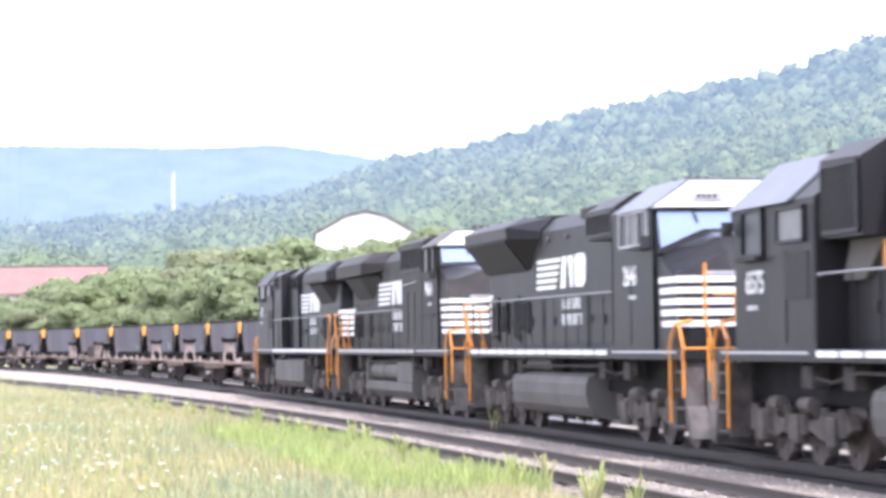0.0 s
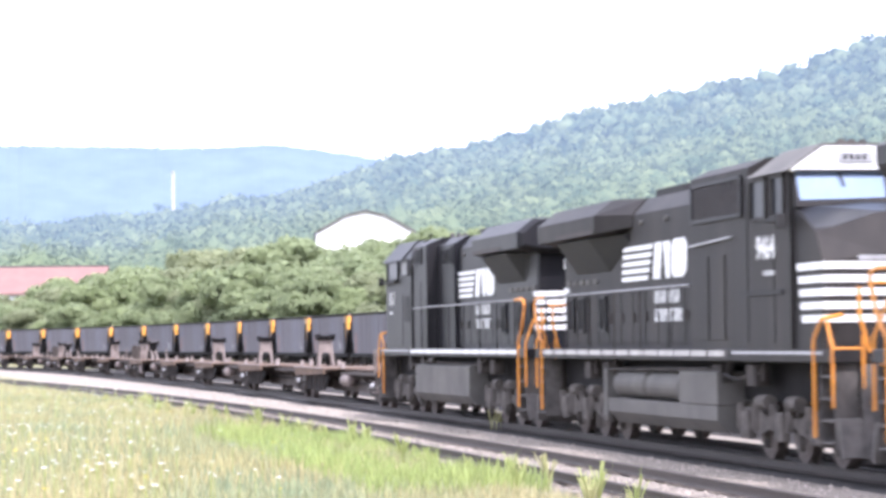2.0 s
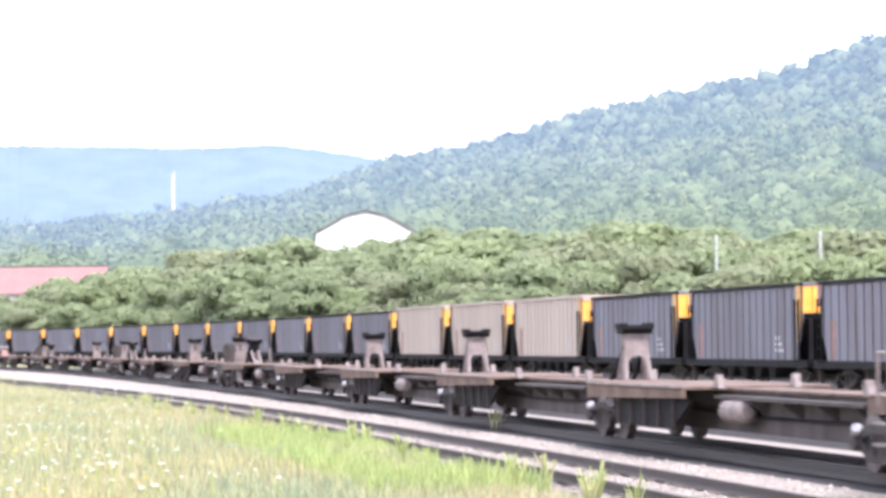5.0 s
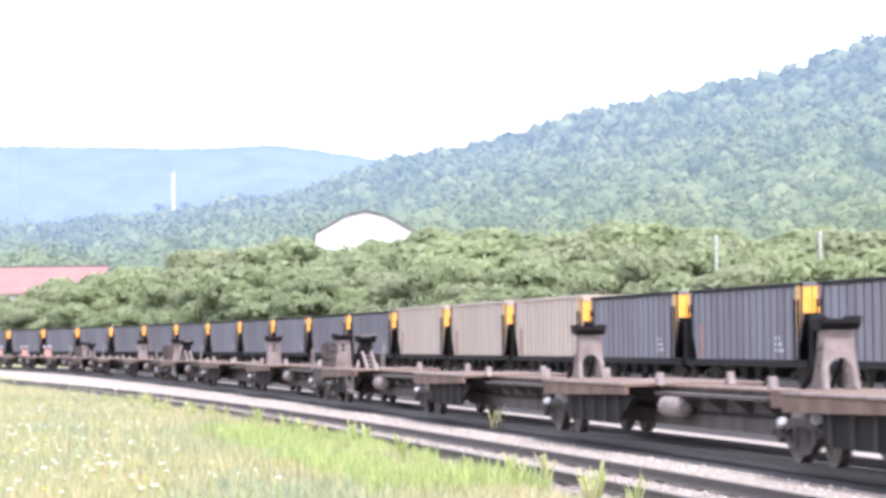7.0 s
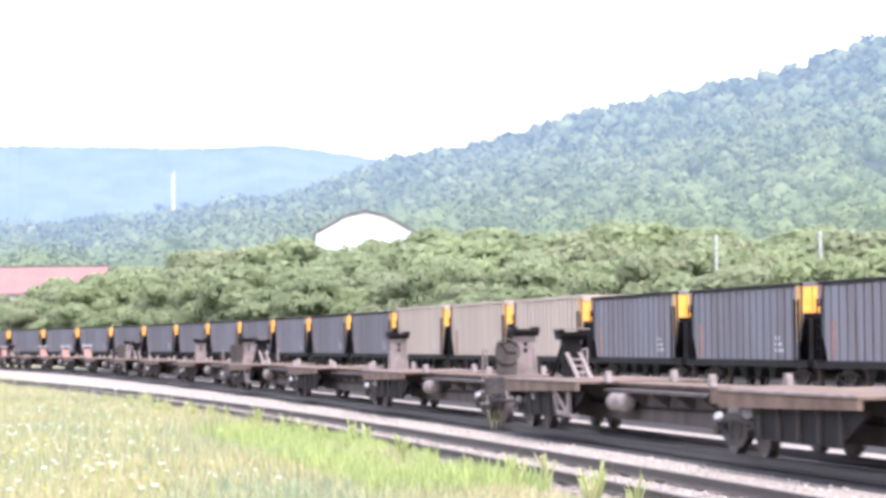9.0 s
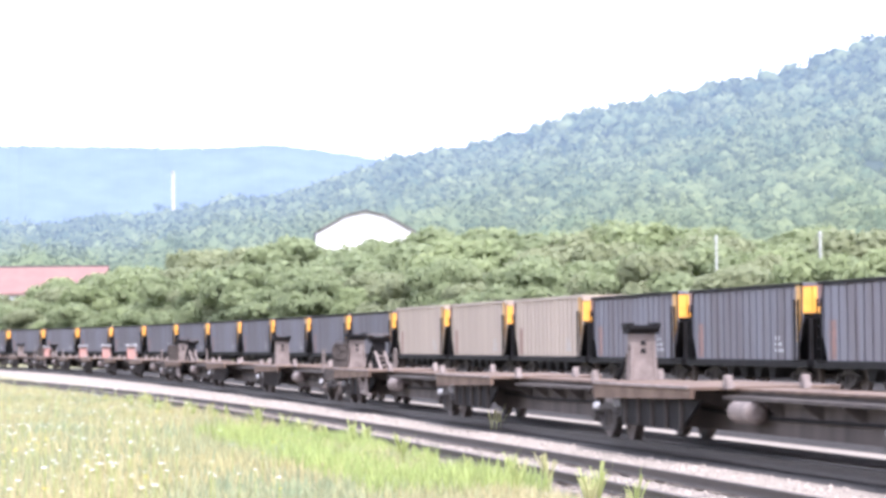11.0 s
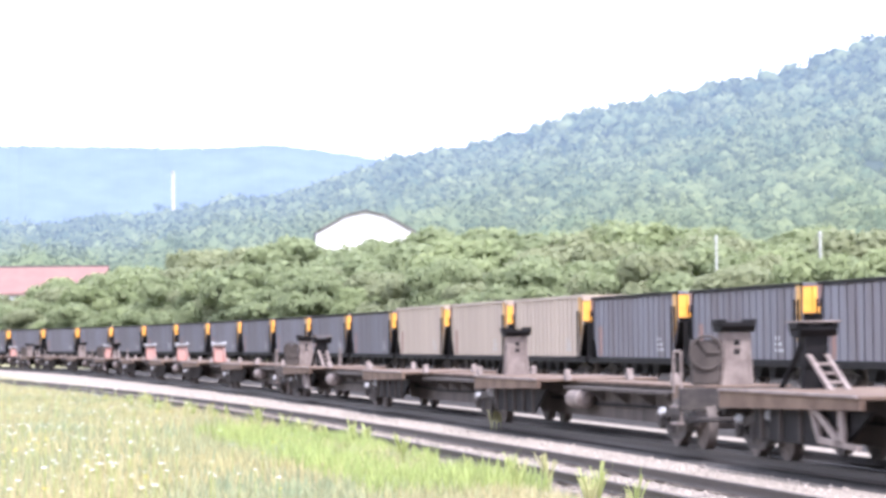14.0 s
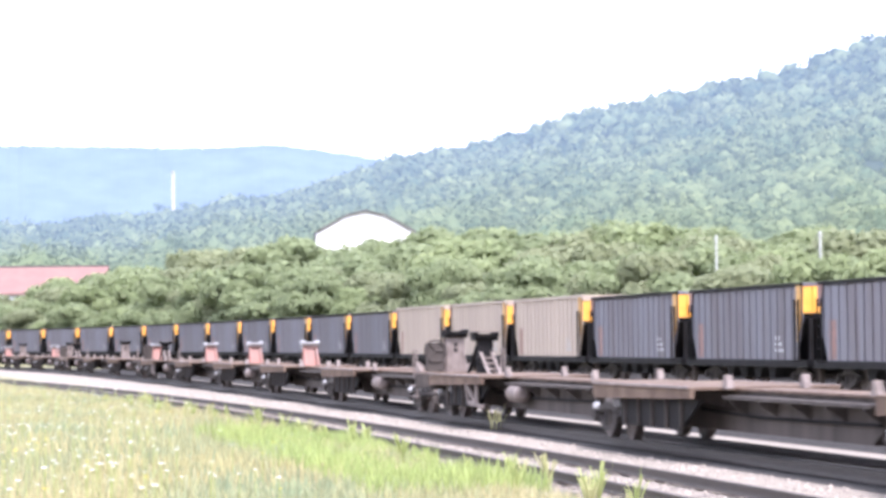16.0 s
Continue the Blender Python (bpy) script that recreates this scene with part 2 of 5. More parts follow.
# ---- ground ----
def ground_z(x, y, lat, s):
    z = -0.32
    if lat > 21.5:
        k = min(1.0, (lat - 21.5) / 6)
        z += 0.12 * k + 0.06 * noise.noise((x * 0.12, y * 0.12, 0.0)) * k
    if lat > 21.5 and s > 60:
        z += min(1.0, (s - 60) / 90) * min(1.0, (lat - 21.5) / 5) * 0.55
    if lat < 8:
        z += hopper_z(s) * min(1.0, (8 - lat) / 6)
    return z


def make_ground():
    ss = list(range(-355, 360, 6)) + list(range(360, 660, 20))
    lats = [-400, -150, -60, -25, -8, -3, 0, 3, 8, 12, 14, 17, 18, 20, 21.5, 22, 23, 24, 26, 28, 31, 35, 40, 48, 60]
    # the strip along the line and, from its rim, a skirt out to the horizon
    verts, faces = [], []
    for s in ss:
        for la in lats:
            x, y, _ = on_line(s, la)
            verts.append((x, y, ground_z(x, y, la, s)))
    w = len(lats)
    for i in range(len(ss) - 1):
        for j in range(w - 1):
            a = i * w + j
            faces.append((a, a + 1, a + 1 + w, a + w))
    rim = [j for j in range(w)] + [i * w + w - 1 for i in range(1, len(ss))] + [(len(ss) - 1) * w + j for j in range(w - 2, -1, -1)] + [i * w for i in range(len(ss) - 2, 0, -1)]
    base = len(verts)
    cx, cy = 0.0, 150.0
    for k in rim:
        v = Vector((verts[k][0] - cx, verts[k][1] - cy))
        v = v.normalized() * 4200
        verts.append((cx + v.x, cy + v.y, -2.0))
    m = len(rim)
    for i in range(m):
        j = (i + 1) % m
        faces.append((rim[i], rim[j], base + j, base + i))
    return tagged(new("ground", raw_mesh("ground", verts, faces, M_GROUND)), "rough green meadow ground beside the railway", "ground", kind="structure")


make_ground()


def sweep(name, profile, s0, s1, lat, mat, label, category="track", zf=None, step=4.0, parent=None):
    """A strip with a (lat, z) profile along the line."""
    n = int((s1 - s0) / step) + 1
    verts, faces = [], []
    for i in range(n):
        s = s0 + i * step
        for la, z in profile:
            x, y, _ = on_line(s, lat(s) + la)
            verts.append((x, y, z + (zf(s) if zf else 0.0)))
    w = len(profile)
    for i in range(n - 1):
        for j in range(w - 1):
            a = i * w + j
            faces.append((a, a + w, a + w + 1, a + 1))
    ob = new(name, raw_mesh(name, verts, faces, mat))
    if parent:
        ob.parent = parent
        return ob
    return tagged(ob, label, category, kind="structure")


RAIL_PROFILE = [(-0.07, -0.16), (-0.07, -0.145), (-0.012, -0.12), (-0.012, -0.045), (-0.037, -0.035), (-0.037, -0.004), (-0.028, 0.0), (0.028, 0.0), (0.037, -0.004), (0.037, -0.035), (0.012, -0.045), (0.012, -0.12), (0.07, -0.145), (0.07, -0.16)]
BED = [(-2.6, -0.42), (-1.6, -0.19), (0, -0.19), (1.6, -0.19), (2.6, -0.42)]


def train_lat(s):
    return TRAIN_LAT


def hopper_lat(s):
    return -1.55


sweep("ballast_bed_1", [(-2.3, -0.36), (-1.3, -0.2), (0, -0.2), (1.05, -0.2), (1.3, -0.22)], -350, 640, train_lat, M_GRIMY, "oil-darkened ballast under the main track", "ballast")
sweep("ballast_bed_2", [(1.25, -0.215), (1.6, -0.2), (2.6, -0.19), (3.6, -0.2), (5.1, -0.22), (6.4, -0.36)], -350, 640, lambda s: TRAIN_LAT if s < -62 else TRAIN_LAT + 0, M_BALLAST, "pale grey crushed limestone ballast between the tracks", "ballast")
# Pale strip paints in the sunlit ballast showing past the train's shade.
sweep("ballast_shoulder", [(-3.1, -0.27), (-2.9, -0.2), (-1.2, -0.185), (-0.98, -0.205)], -350, 640, train_lat, M_BALLAST, "pale ballast shoulder, painted in as the sunlit strip beyond the far rail", "ballast")
sweep("yard_gravel", [(-14.5, -0.33), (-13.0, -0.3), (-8.0, -0.26), (-2.2, -0.25), (-2.0, -0.4)], -350, 640, train_lat, M_YARD, "grey-brown yard gravel between the trains, under-train shade painted in", "gravel")
sweep("yard_gravel", [(-24, -0.5), (-22, -0.33), (-8.0, -0.3), (-2.4, -0.3)], -350, 640, hopper_lat, M_YARD, "gravel beyond the hopper train, dark for the shade below the cars", "gravel", zf=hopper_z)
sweep("ballast_bed_3", BED, -350, 640, hopper_lat, M_BALLAST, "pale ballast under the hopper train", "ballast", zf=hopper_z)
for k, (lt, zf, s1) in enumerate(((train_lat, None, 640), (hopper_lat, hopper_z, 640), (near_lat, None, 110))):
    tr = tagged(empty("track_%d" % (k + 1), Matrix.Identity(4), "pair of steel rails on wooden sleepers", "track"), kind="structure")
    for side in (-0.755, 0.755):
        sweep("rail", [(a + side, b) for a, b in RAIL_PROFILE], -120, s1, lt, M_RAIL if k == 2 else M_RAILDARK, "", zf=zf, step=2.0, parent=tr)
NEAR_TRACK = tr

# ---- hopper cars ----
def truck(parent, x, base, r, mat=None, gauge=0.75, half_w=1.0, flash=False):
    """A two-axle bogie: side frames with bearing ends and springs, bolster, two wheelsets."""
    bm = BM()
    for sy in (-1, 1):
        y0, y1 = sy * (half_w - 0.08), sy * (half_w + 0.06)
        lo, hi = min(y0, y1), max(y0, y1)
        b = base / 2
        prism(bm, [(-b - .24, r - .02), (-b - .24, r + .13), (-.4, r + .28), (.4, r + .28), (b + .24, r + .13), (b + .24, r - .02), (b - .14, r + .06), (.3, r + .15), (-.3, r + .15), (-b + .14, r + .06)], lo, hi)
        prism(bm, [(-b + .1, r + .06), (-.4, r - .15), (.4, r - .15), (b - .1, r + .06), (b, r - .04), (.44, r - .27), (-.44, r - .27), (-b, r - .04)], lo, hi)
        for dx in (-.36, .3):
            box(bm, dx, dx + .06, lo, hi, r - .16, r + .16)
        for sx in (-1, 1):
            cyl(bm, (sx * b, sy * (half_w - .02), r), (sx * b, sy * (half_w + .14), r), 0.12, n=10)
        for dx in (-.14, .14):
            cyl(bm, (dx, sy * (half_w + .03), r - .2), (dx, sy * (half_w + .03), r + .16), 0.075, n=8)
    box(bm, -.2, .2, -half_w, half_w, r - .05, r + .22)
    me = mesh_of("truck", bm, mat or M_GEAR)
    t = new("truck", me)
    t.parent = parent
    t.location = (x, 0, 0)
    if flash:
        # Pale disc and cap paint in the white glints on the bogie.
        bm = BM()
        cyl(bm, (base / 2 + .1, -1.1, r + .3), (base / 2 + .16, -1.12, r + .3), .1, .08, n=12)
        part("end_plate", bm, M_RAILWHITE, t, "pale disc standing for a white glint on the bogie")
        bm = BM()
        cyl(bm, (-base / 2 + .1, -1.1, r + .2), (-base / 2 + .2, -1.14, r + .22), .09, .06, n=10)
        part("bearing_cap", bm, M_RAILWHITE, t, "bearing cap painted pale for a white glint")
        for sx in (-1, 1):
            bm = BM()
            pipe(bm, [(sx * base / 2, -1.12, r), (sx * (base / 2 + .42), -1.0, r + .1), (sx * (base / 2 + .42), -.3, r + .1)], .045)
            part("brake_beam", bm, M_GEAR, t)
    for sx in (-1, 1):
        wheelset(t, sx * base / 2, r, gauge)
    return t


WHEEL_MESH = {}


def wheelset(parent, x, r, gauge=0.75):
    key = round(r, 3)
    if key not in WHEEL_MESH:
        bm = BM()
        cyl(bm, (0, -.98, 0), (0, .98, 0), 0.08, n=10)
        for sy in (-1, 1):
            y = sy * gauge
            cyl(bm, (0, y - .07, 0), (0, y + .07, 0), r, n=28)
            cyl(bm, (0, y - sy * .07, 0), (0, y - sy * .1, 0), r + .025, n=28)
            cyl(bm, (0, y + sy * .07, 0), (0, y + sy * .085, 0), r - .07, r - .11, n=20)
            cyl(bm, (0, y + sy * .07, 0), (0, y + sy * .13, 0), .14, n=10)
            for k in range(5):
                a = k * 2 * math.pi / 5
                cyl(bm, (math.cos(a) * r * .6, y + sy * .08, math.sin(a) * r * .6), (math.cos(a) * r * .6, y + sy * .1, math.sin(a) * r * .6), .05, n=6)
        WHEEL_MESH[key] = mesh_of("wheelset", bm, M_WHEEL)
    ob = new("wheelset", WHEEL_MESH[key])
    ob.parent = parent
    ob.location = (x, 0, r)
    return ob


def hopper(beige, tall):
    """An open-top coal hopper: x along the car, ribbed sides, raised slope ends."""
    L2, top = 7.05, 3.68 + tall
    paint = M_BEIGE if beige else M_HOPPER
    e = empty("hopper_car", Matrix.Identity(4), "beige ribbed open-top coal hopper car with orange ends" if beige else "grey ribbed open-top coal hopper car with orange ends", "hopper car", "standing coal train")
    for sy in (-1, 1):
        bm = BM()
        y0, y1 = sorted((sy * 1.47, sy * 1.52))
        prism(bm, [(-L2, top), (-L2, 2.55), (-L2 + .75, 1.06), (L2 - .75, 1.06), (L2, 2.55), (L2, top)], y0, y1)
        part("side_sheet", bm, paint, e)
        bm = BM()
        box(bm, -L2 - .03, L2 + .03, *sorted((sy * 1.44, sy * 1.6)), top - .02, top + .12, 0.02)
        part("top_chord", bm, paint if beige else M_UNDER, e)
        bm = BM()
        box(bm, -L2 - .6, L2 + .6, *sorted((sy * 1.4, sy * 1.58)), .8, 1.07, 0.02)
        part("side_sill", bm, M_UNDER, e)
        bm = BM()
        for k in range(17):
            x = -L2 + .35 + k * (2 * L2 - .7) / 16
            zb = 1.07 if abs(x) < L2 - .75 else 1.06 + (abs(x) - L2 + .75) * 2.0
            box(bm, x - .04, x + .04, *sorted((sy * 1.52, sy * 1.56)), zb, top - .02)
        part("side_rib", bm, paint, e)
        if sy < 0:
            bm = BM()
            box(bm, -L2 + .95, -L2 + 1.7, -1.528, -1.521, 1.12, 2.45)
            part("reflective_patch", bm, M_RUSTORANGE, e, "faded orange patch")
            bm = BM()
            prism(bm, [(L2 - .5, top), (L2 + .004, top), (L2 + .004, 2.6), (L2 - .3, 1.7), (L2 - .42, 1.7)], -1.6, -1.582)
            part("corner_band", bm, M_BAND, e, "orange-yellow corner band")
            bm = BM()
            prism(bm, [(-L2, top), (-L2 + .5, top), (-L2 + .35, 3.0), (-L2, 2.9)], -1.6, -1.582)
            part("corner_band", bm, M_RUSTORANGE, e, "faded orange corner band")
            bm = BM()
            for k in range(3):
                box(bm, L2 - 3.2, L2 - 2.2 - .2 * k, -1.527, -1.521, 1.35 + .22 * k, 1.47 + .22 * k)
            part("stencil", bm, M_RAILWHITE, e, "small pale stencilled bars")
    for sx in (-1, 1):
        bm = BM()
        box(bm, *sorted((sx * (L2 - .06), sx * (L2 + .02))), -1.5, 1.5, 2.72, 3.66)
        for y in (-1.1, -.4, .4, 1.1):
            box(bm, *sorted((sx * (L2 + .02), sx * (L2 + .09))), y - .05, y + .05, 2.72, 3.66)
        part("end_panel", bm, M_YELLOW, e, "orange-yellow end panel")
        bm = BM()
        box(bm, *sorted((sx * (L2 - .08), sx * (L2 + .05))), -1.5, 1.5, 3.662, top + .11, .02)
        part("end_cap", bm, paint, e)
        bm = BM()
        prism(bm, [(sx * L2, 2.55), (sx * (L2 - 1.45), 1.06), (sx * (L2 - 1.6), 1.06), (sx * (L2 - .15), 2.6)], -1.46, 1.46)
        box(bm, *sorted((sx * (L2 - .3), sx * (L2 - .1))), -.5, .5, 1.06, 2.5)
        part("slope_sheet", bm, M_UNDER, e)
        bm = BM()
        for y in (-1.2, 0, 1.2):
            box(bm, *sorted((sx * (L2 - .15), sx * L2)), y - .07, y + .07, 1.06, 2.55)
        box(bm, *sorted((sx * (L2 - 1.5), sx * (L2 + .62))), -1.45, 1.45, .85, 1.05)
        part("end_frame", bm, M_UNDER, e)
        bm = BM()
        for k in range(6):
            box(bm, *sorted((sx * (L2 - .1), sx * (L2 - .5))), -1.68, -1.64, 1.1 + .38 * k, 1.13 + .38 * k)
        box(bm, *sorted((sx * (L2 - .08), sx * (L2 - .11))), -1.68, -1.62, 1.0, 3.2)
        box(bm, *sorted((sx * (L2 - .5), sx * (L2 - .53))), -1.68, -1.62, 1.0, 3.2)
        part("ladder", bm, M_UNDER, e)
        bm = BM()
        box(bm, *sorted((sx * (L2 + .6), sx * (L2 + .97))), -.14, .14, .72, .98, .03)
        part("coupler", bm, M_GEAR, e)
        truck(e, sx * 5.5, 1.78, .46)
    bm = BM()
    box(bm, -L2 + .1, L2 - .1, -.35, .35, .7, 1.0)
    for x in (-2.6, -.9, .9, 2.6):
        prism(bm, [(x - .7, 1.05), (x - .25, .4), (x + .25, .4), (x + .7, 1.05)], -1.25, 1.25)
    part("hopper_bottom", bm, M_UNDER, e)
    bm = BM()
    box(bm, -L2 + .1, L2 - .1, -1.45, 1.45, 2.6, 2.7)
    part("floor_sheet", bm, M_UNDER, e)
    return e


CAR_L = 16.02
GREY_CAR, BEIGE_CAR = hopper(False, 0.0), hopper(True, 0.14)
for i in range(-2, 19):
    s = (i + .5) * CAR_L
    x0, y0, _ = on_line(s - 5.5, -1.55)
    x1, y1, _ = on_line(s + 5.5, -1.55)
    m = Matrix.Translation(((x0 + x1) / 2, (y0 + y1) / 2, hopper_z(s))) @ Matrix.Rotation(math.atan2(y0 - y1, x0 - x1), 4, "Z")
    src = BEIGE_CAR if i in (2, 3, 4) else GREY_CAR
    if i in (2, -2):
        src.matrix_basis = m
    else:
        copy_thing(src, m)


# ---- spine cars ----
MOVING = []


def hitch(parent, x, kind):
    """A trailer hitch on a spine car: braced stand with a head plate."""
    paint = M_REDHITCH if kind == "red" else M_HITCH
    lean = {"up": 0.0, "arch": 0.0, "tilt": 0.0, "red": 0.4}[kind]
    z0, z1 = 1.12, {"red": 2.0, "tilt": 2.12}.get(kind, 2.22)
    bm = BM()
    def X(z):
        return x - lean * (z - z0) / (z1 - z0)
    solid = kind == "up"
    if kind == "tilt":
        paint = M_UNDER
    if solid:
        prism(bm, [(-.29, z0), (.29, z0), (.26, 2.08), (-.26, 2.08)], x + .1, x + .16, axis="x")
    elif kind == "arch":
        prism(bm, [(-.33, z0), (-.21, z0), (-.19, 1.5), (-.08, 1.64), (.08, 1.64), (.19, 1.5), (.21, z0), (.33, z0), (.22, 2.08), (-.22, 2.08)], x + .1, x + .18, axis="x")
    elif kind == "red":
        prism(bm, [(X(z0) - .04, z0), (X(z0) + .04, z0), (X(1.9) + .04, 1.9), (X(1.9) - .04, 1.9)], -.22, .22)
    else:
        prism(bm, [(x - .14, 1.5), (x + .14, 1.5), (x + .2, 2.02), (x - .2, 2.02)], -.2, .2)
        box(bm, x - .1, x + .1, -.2, .2, z0, 1.5)
    hs = part("hitch_stand", bm, paint, parent, "faded red hitch stand" if kind == "red" else "faded pink-brown hitch stand")
    for sy in (-1, 1):
        for sx in (-1, 1):
            bm = BM()
            if kind == "tilt":
                continue
            out = .12 if solid else .3
            pts = [(X(z0) + sx * out, z0), (X(1.6) + sx * .14, 1.6), (X(z1) + sx * .1, z1 - .1)]
            pipe(bm, [(a, sy * (.26 - .06 * (za - z0)), za) for a, za in pts], .055)
            part("hitch_leg", bm, paint, hs)
    bm = BM()
    c = X(z1)
    prism(bm, [(c - .34, z1 - .02), (c - .2, z1 - .13), (c + .2, z1 - .13), (c + .34, z1 - .02), (c + .34, z1 + .05), (c - .34, z1 + .05)], -.32, .32)
    for sy in (-1, 1):
        box(bm, c - .26, c + .26, *sorted((sy * .2, sy * .36)), z1 - .02, z1 + .1, .03)
    part("head_plate", bm, M_RAILWHITE if kind == "red" else M_UNDER, hs, "head plate")
    if kind == "tilt":
        bm = BM()
        box(bm, x - .4, x + .4, -.36, .36, z1 + .101, z1 + .13)
        part("rub_plate", bm, M_HITCH, hs, "pale worn top plate")
        for y in (-.15, .15):
            bm = BM()
            prism(bm, [(x + .14, 1.7), (x + .24, 1.7), (x + 1.42, z0), (x + 1.3, z0)], y - .04, y + .04)
            part("strut", bm, M_HITCH, hs, "pale slanted strut")
        bm = BM()
        for k in (.25, .5, .75):
            box(bm, x + .18 + 1.2 * k - .05, x + .18 + 1.2 * k + .05, -.12, .12, 1.69 - .58 * k - .03, 1.69 - .58 * k + .02)
        part("strut_rung", bm, M_HITCH, hs)
    bm = BM()
    for k, z in enumerate((1.9, 1.74)):
        box(bm, X(z) + .16, X(z) + .175, -.05, .05, z - .05, z + .05)
    if kind in ("up", "arch"):
        part("hitch_latch", bm, M_UNDER, hs)
    else:
        bm.free()
    for sy in (-1, 1):
        bm = BM()
        pipe(bm, [(x - 1.1, sy * .24, z0 - .02), (X(1.85), sy * .2, 1.85)], .05)
        part("brace", bm, M_UNDER, hs)


def platform(length, hitch_kind, hitch_off, end_front, end_rear, tank=True):
    """One platform of an articulated spine car. x = 0 is its middle; the bogie it shares sits under its front joint."""
    e = empty("spine_car", Matrix.Identity(4), "weathered brown skeletal flat car platform with trailer hitch" if hitch_kind else "weathered brown skeletal flat car platform, hitch folded down", "flat car", "passing flat car train")
    h = length / 2
    bm = BM()
    prism(bm, [(-h + .2, 1.08), (-h + .2, .8), (-h + 2.6, .8), (-h + 3.6, .34), (h - 3.6, .34), (h - 2.6, .8), (h - .2, .8), (h - .2, 1.08)], -.44, .44)
    part("centre_sill", bm, M_SPINE, e)
    bm = BM()
    box(bm, -h + .15, h - .15, -.5, .5, 1.05, 1.1, .01)
    part("top_plate", bm, M_DECK, e, "rust-stained top plate")
    # wide decks over both joints
    for x0, x1, w in ((h - 2.4, h - .12, .8), (-h + .05, -h + 7.4, 1.36)):
        bm = BM()
        box(bm, x0, x1, -w, w, 1.07, 1.13, .015)
        part("deck_plate", bm, M_DECK, e)
        for sy in (-1, 1):
            bm = BM()
            prism(bm, [(x0, 1.07), (x1, 1.07), (x1, .93), (x0, .82)], *sorted((sy * (w - .08), sy * w)))
            part("side_apron", bm, M_DECK, e)
        for k in range(4):
            bm = BM()
            x = x0 + (k + .5) * (x1 - x0) / 4
            prism(bm, [(-w + .08, 1.07), (-w + .08, .95), (-.33, .72), (.33, .72), (w - .08, .95), (w - .08, 1.07)], x - .03, x + .03, axis="x")
            part("cross_rib", bm, M_SPINE, e)
    for sy in (-1, 1):
        bm = BM()
        prism(bm, [(-h + 1.3, .9), (-h + 1.5, .34), (-h + 5.9, .34), (-h + 7.3, .9)], *sorted((sy * 1.08, sy * 1.14)))
        part("belly_panel", bm, M_UNDER, e, "dark belly panel below the deck")
    # lower guide shelf along the middle
    bm = BM()
    for sy in (-1, 1):
        box(bm, -h + 7.5, h - 2.6, *sorted((sy * .45, sy * .8)), .92, .98)
        for k in range(5):
            x = -h + 7.8 + k * (length - 10.8) / 4
            prism(bm, [(sy * .45, .92), (sy * .45, .65), (sy * .78, .88), (sy * .78, .92)], x - .03, x + .03, axis="x")
    part("guide_shelf", bm, M_SPINE, e)
    if tank:
        bm = BM()
        cyl(bm, (-h + 8.2, -.72, .72), (-h + 9.3, -.72, .72), .2, n=16)
        for sx in (-1, 1):
            cyl(bm, (-h + 8.75 + sx * .55, -.72, .72), (-h + 8.75 + sx * .64, -.72, .72), .2, .1, n=16)
        part("air_reservoir", bm, M_HITCH, e, "pale pink air tank", smooth=False)
    for sy in (-1, 1):
        for k in range(5):
            bm = BM()
            x = -h + 1.9 + k * 1.05
            prism(bm, [(x - .03, .36), (x + .03, .36), (x + .03, .88), (x - .03, .88)], *sorted((sy * 1.14, sy * 1.2)))
            part("panel_rib", bm, M_SPINE, e)
        # Paler rim paints the bright highlight along the deck's edge.
        bm = BM()
        box(bm, -h + .1, -h + 7.35, *sorted((sy * 1.361, sy * 1.4)), 1.1, 1.145, .008)
        part("deck_rim", bm, M_HITCH, e, "pale rim painting in the lit deck edge")
    for x in (h - 2.6, -h + 7.5):
        for y in (-.7, .7):
            bm = BM()
            prism(bm, [(x - .16, 1.1), (x + .16, 1.1), (x + .06, 1.34), (x - .06, 1.34)], y - .06, y + .06)
            part("stanchion", bm, M_HITCH, e)
    bm = BM()
    pipe(bm, [(-h + 1, .6, .66), (-h + 3, .6, .6), (h - 3, .6, .6), (h - 1, .6, .66)], .025, 5)
    pipe(bm, [(-h + 5.4, -.6, .7), (0, -.5, .62), (h - 3, -.5, .66)], .03, 5)
    part("brake_pipe", bm, M_UNDER, e)
    if hitch_kind:
        hitch(e, h + hitch_off, hitch_kind)
    truck(e, h - (1.2 if end_front else 0.0), 1.78, .44, flash=True)
    if end_front:
        bm = BM()
        box(bm, h - .1, h + .75, -.16, .16, .68, .94, .03)
        box(bm, h - .15, h - .02, -1.3, 1.3, .7, 1.1, .02)
        part("coupler", bm, M_GEAR, e)
        for sy in (-1, 1):
            bm = BM()
            pipe(bm, [(h - .1, sy * 1.25, .45), (h - .1, sy * 1.25, 1.75), (h - .6, sy * 1.25, 1.75), (h - .6, sy * 1.25, 1.0)], .025, 5)
            for z in (.45, .75):
                box(bm, h - .6, h - .1, *sorted((sy * 1.2, sy * 1.34)), z, z + .04)
            part("end_ladder", bm, M_HITCH, e)
        bm = BM()
        for k in range(16):
            a, b = k * math.pi / 8, (k + 1) * math.pi / 8
            cyl(bm, (h - .75, -.6 + .3 * math.cos(a), 1.72 + .3 * math.sin(a)), (h - .75, -.6 + .3 * math.cos(b), 1.72 + .3 * math.sin(b)), .03, n=5)
        for a in (0, 2.1, 4.2):
            cyl(bm, (h - .75, -.6, 1.72), (h - .75, -.6 + .3 * math.cos(a), 1.72 + .3 * math.sin(a)), .02, n=5)
        box(bm, h - .98, h - .78, -.85, -.35, 1.15, 1.95, .03)
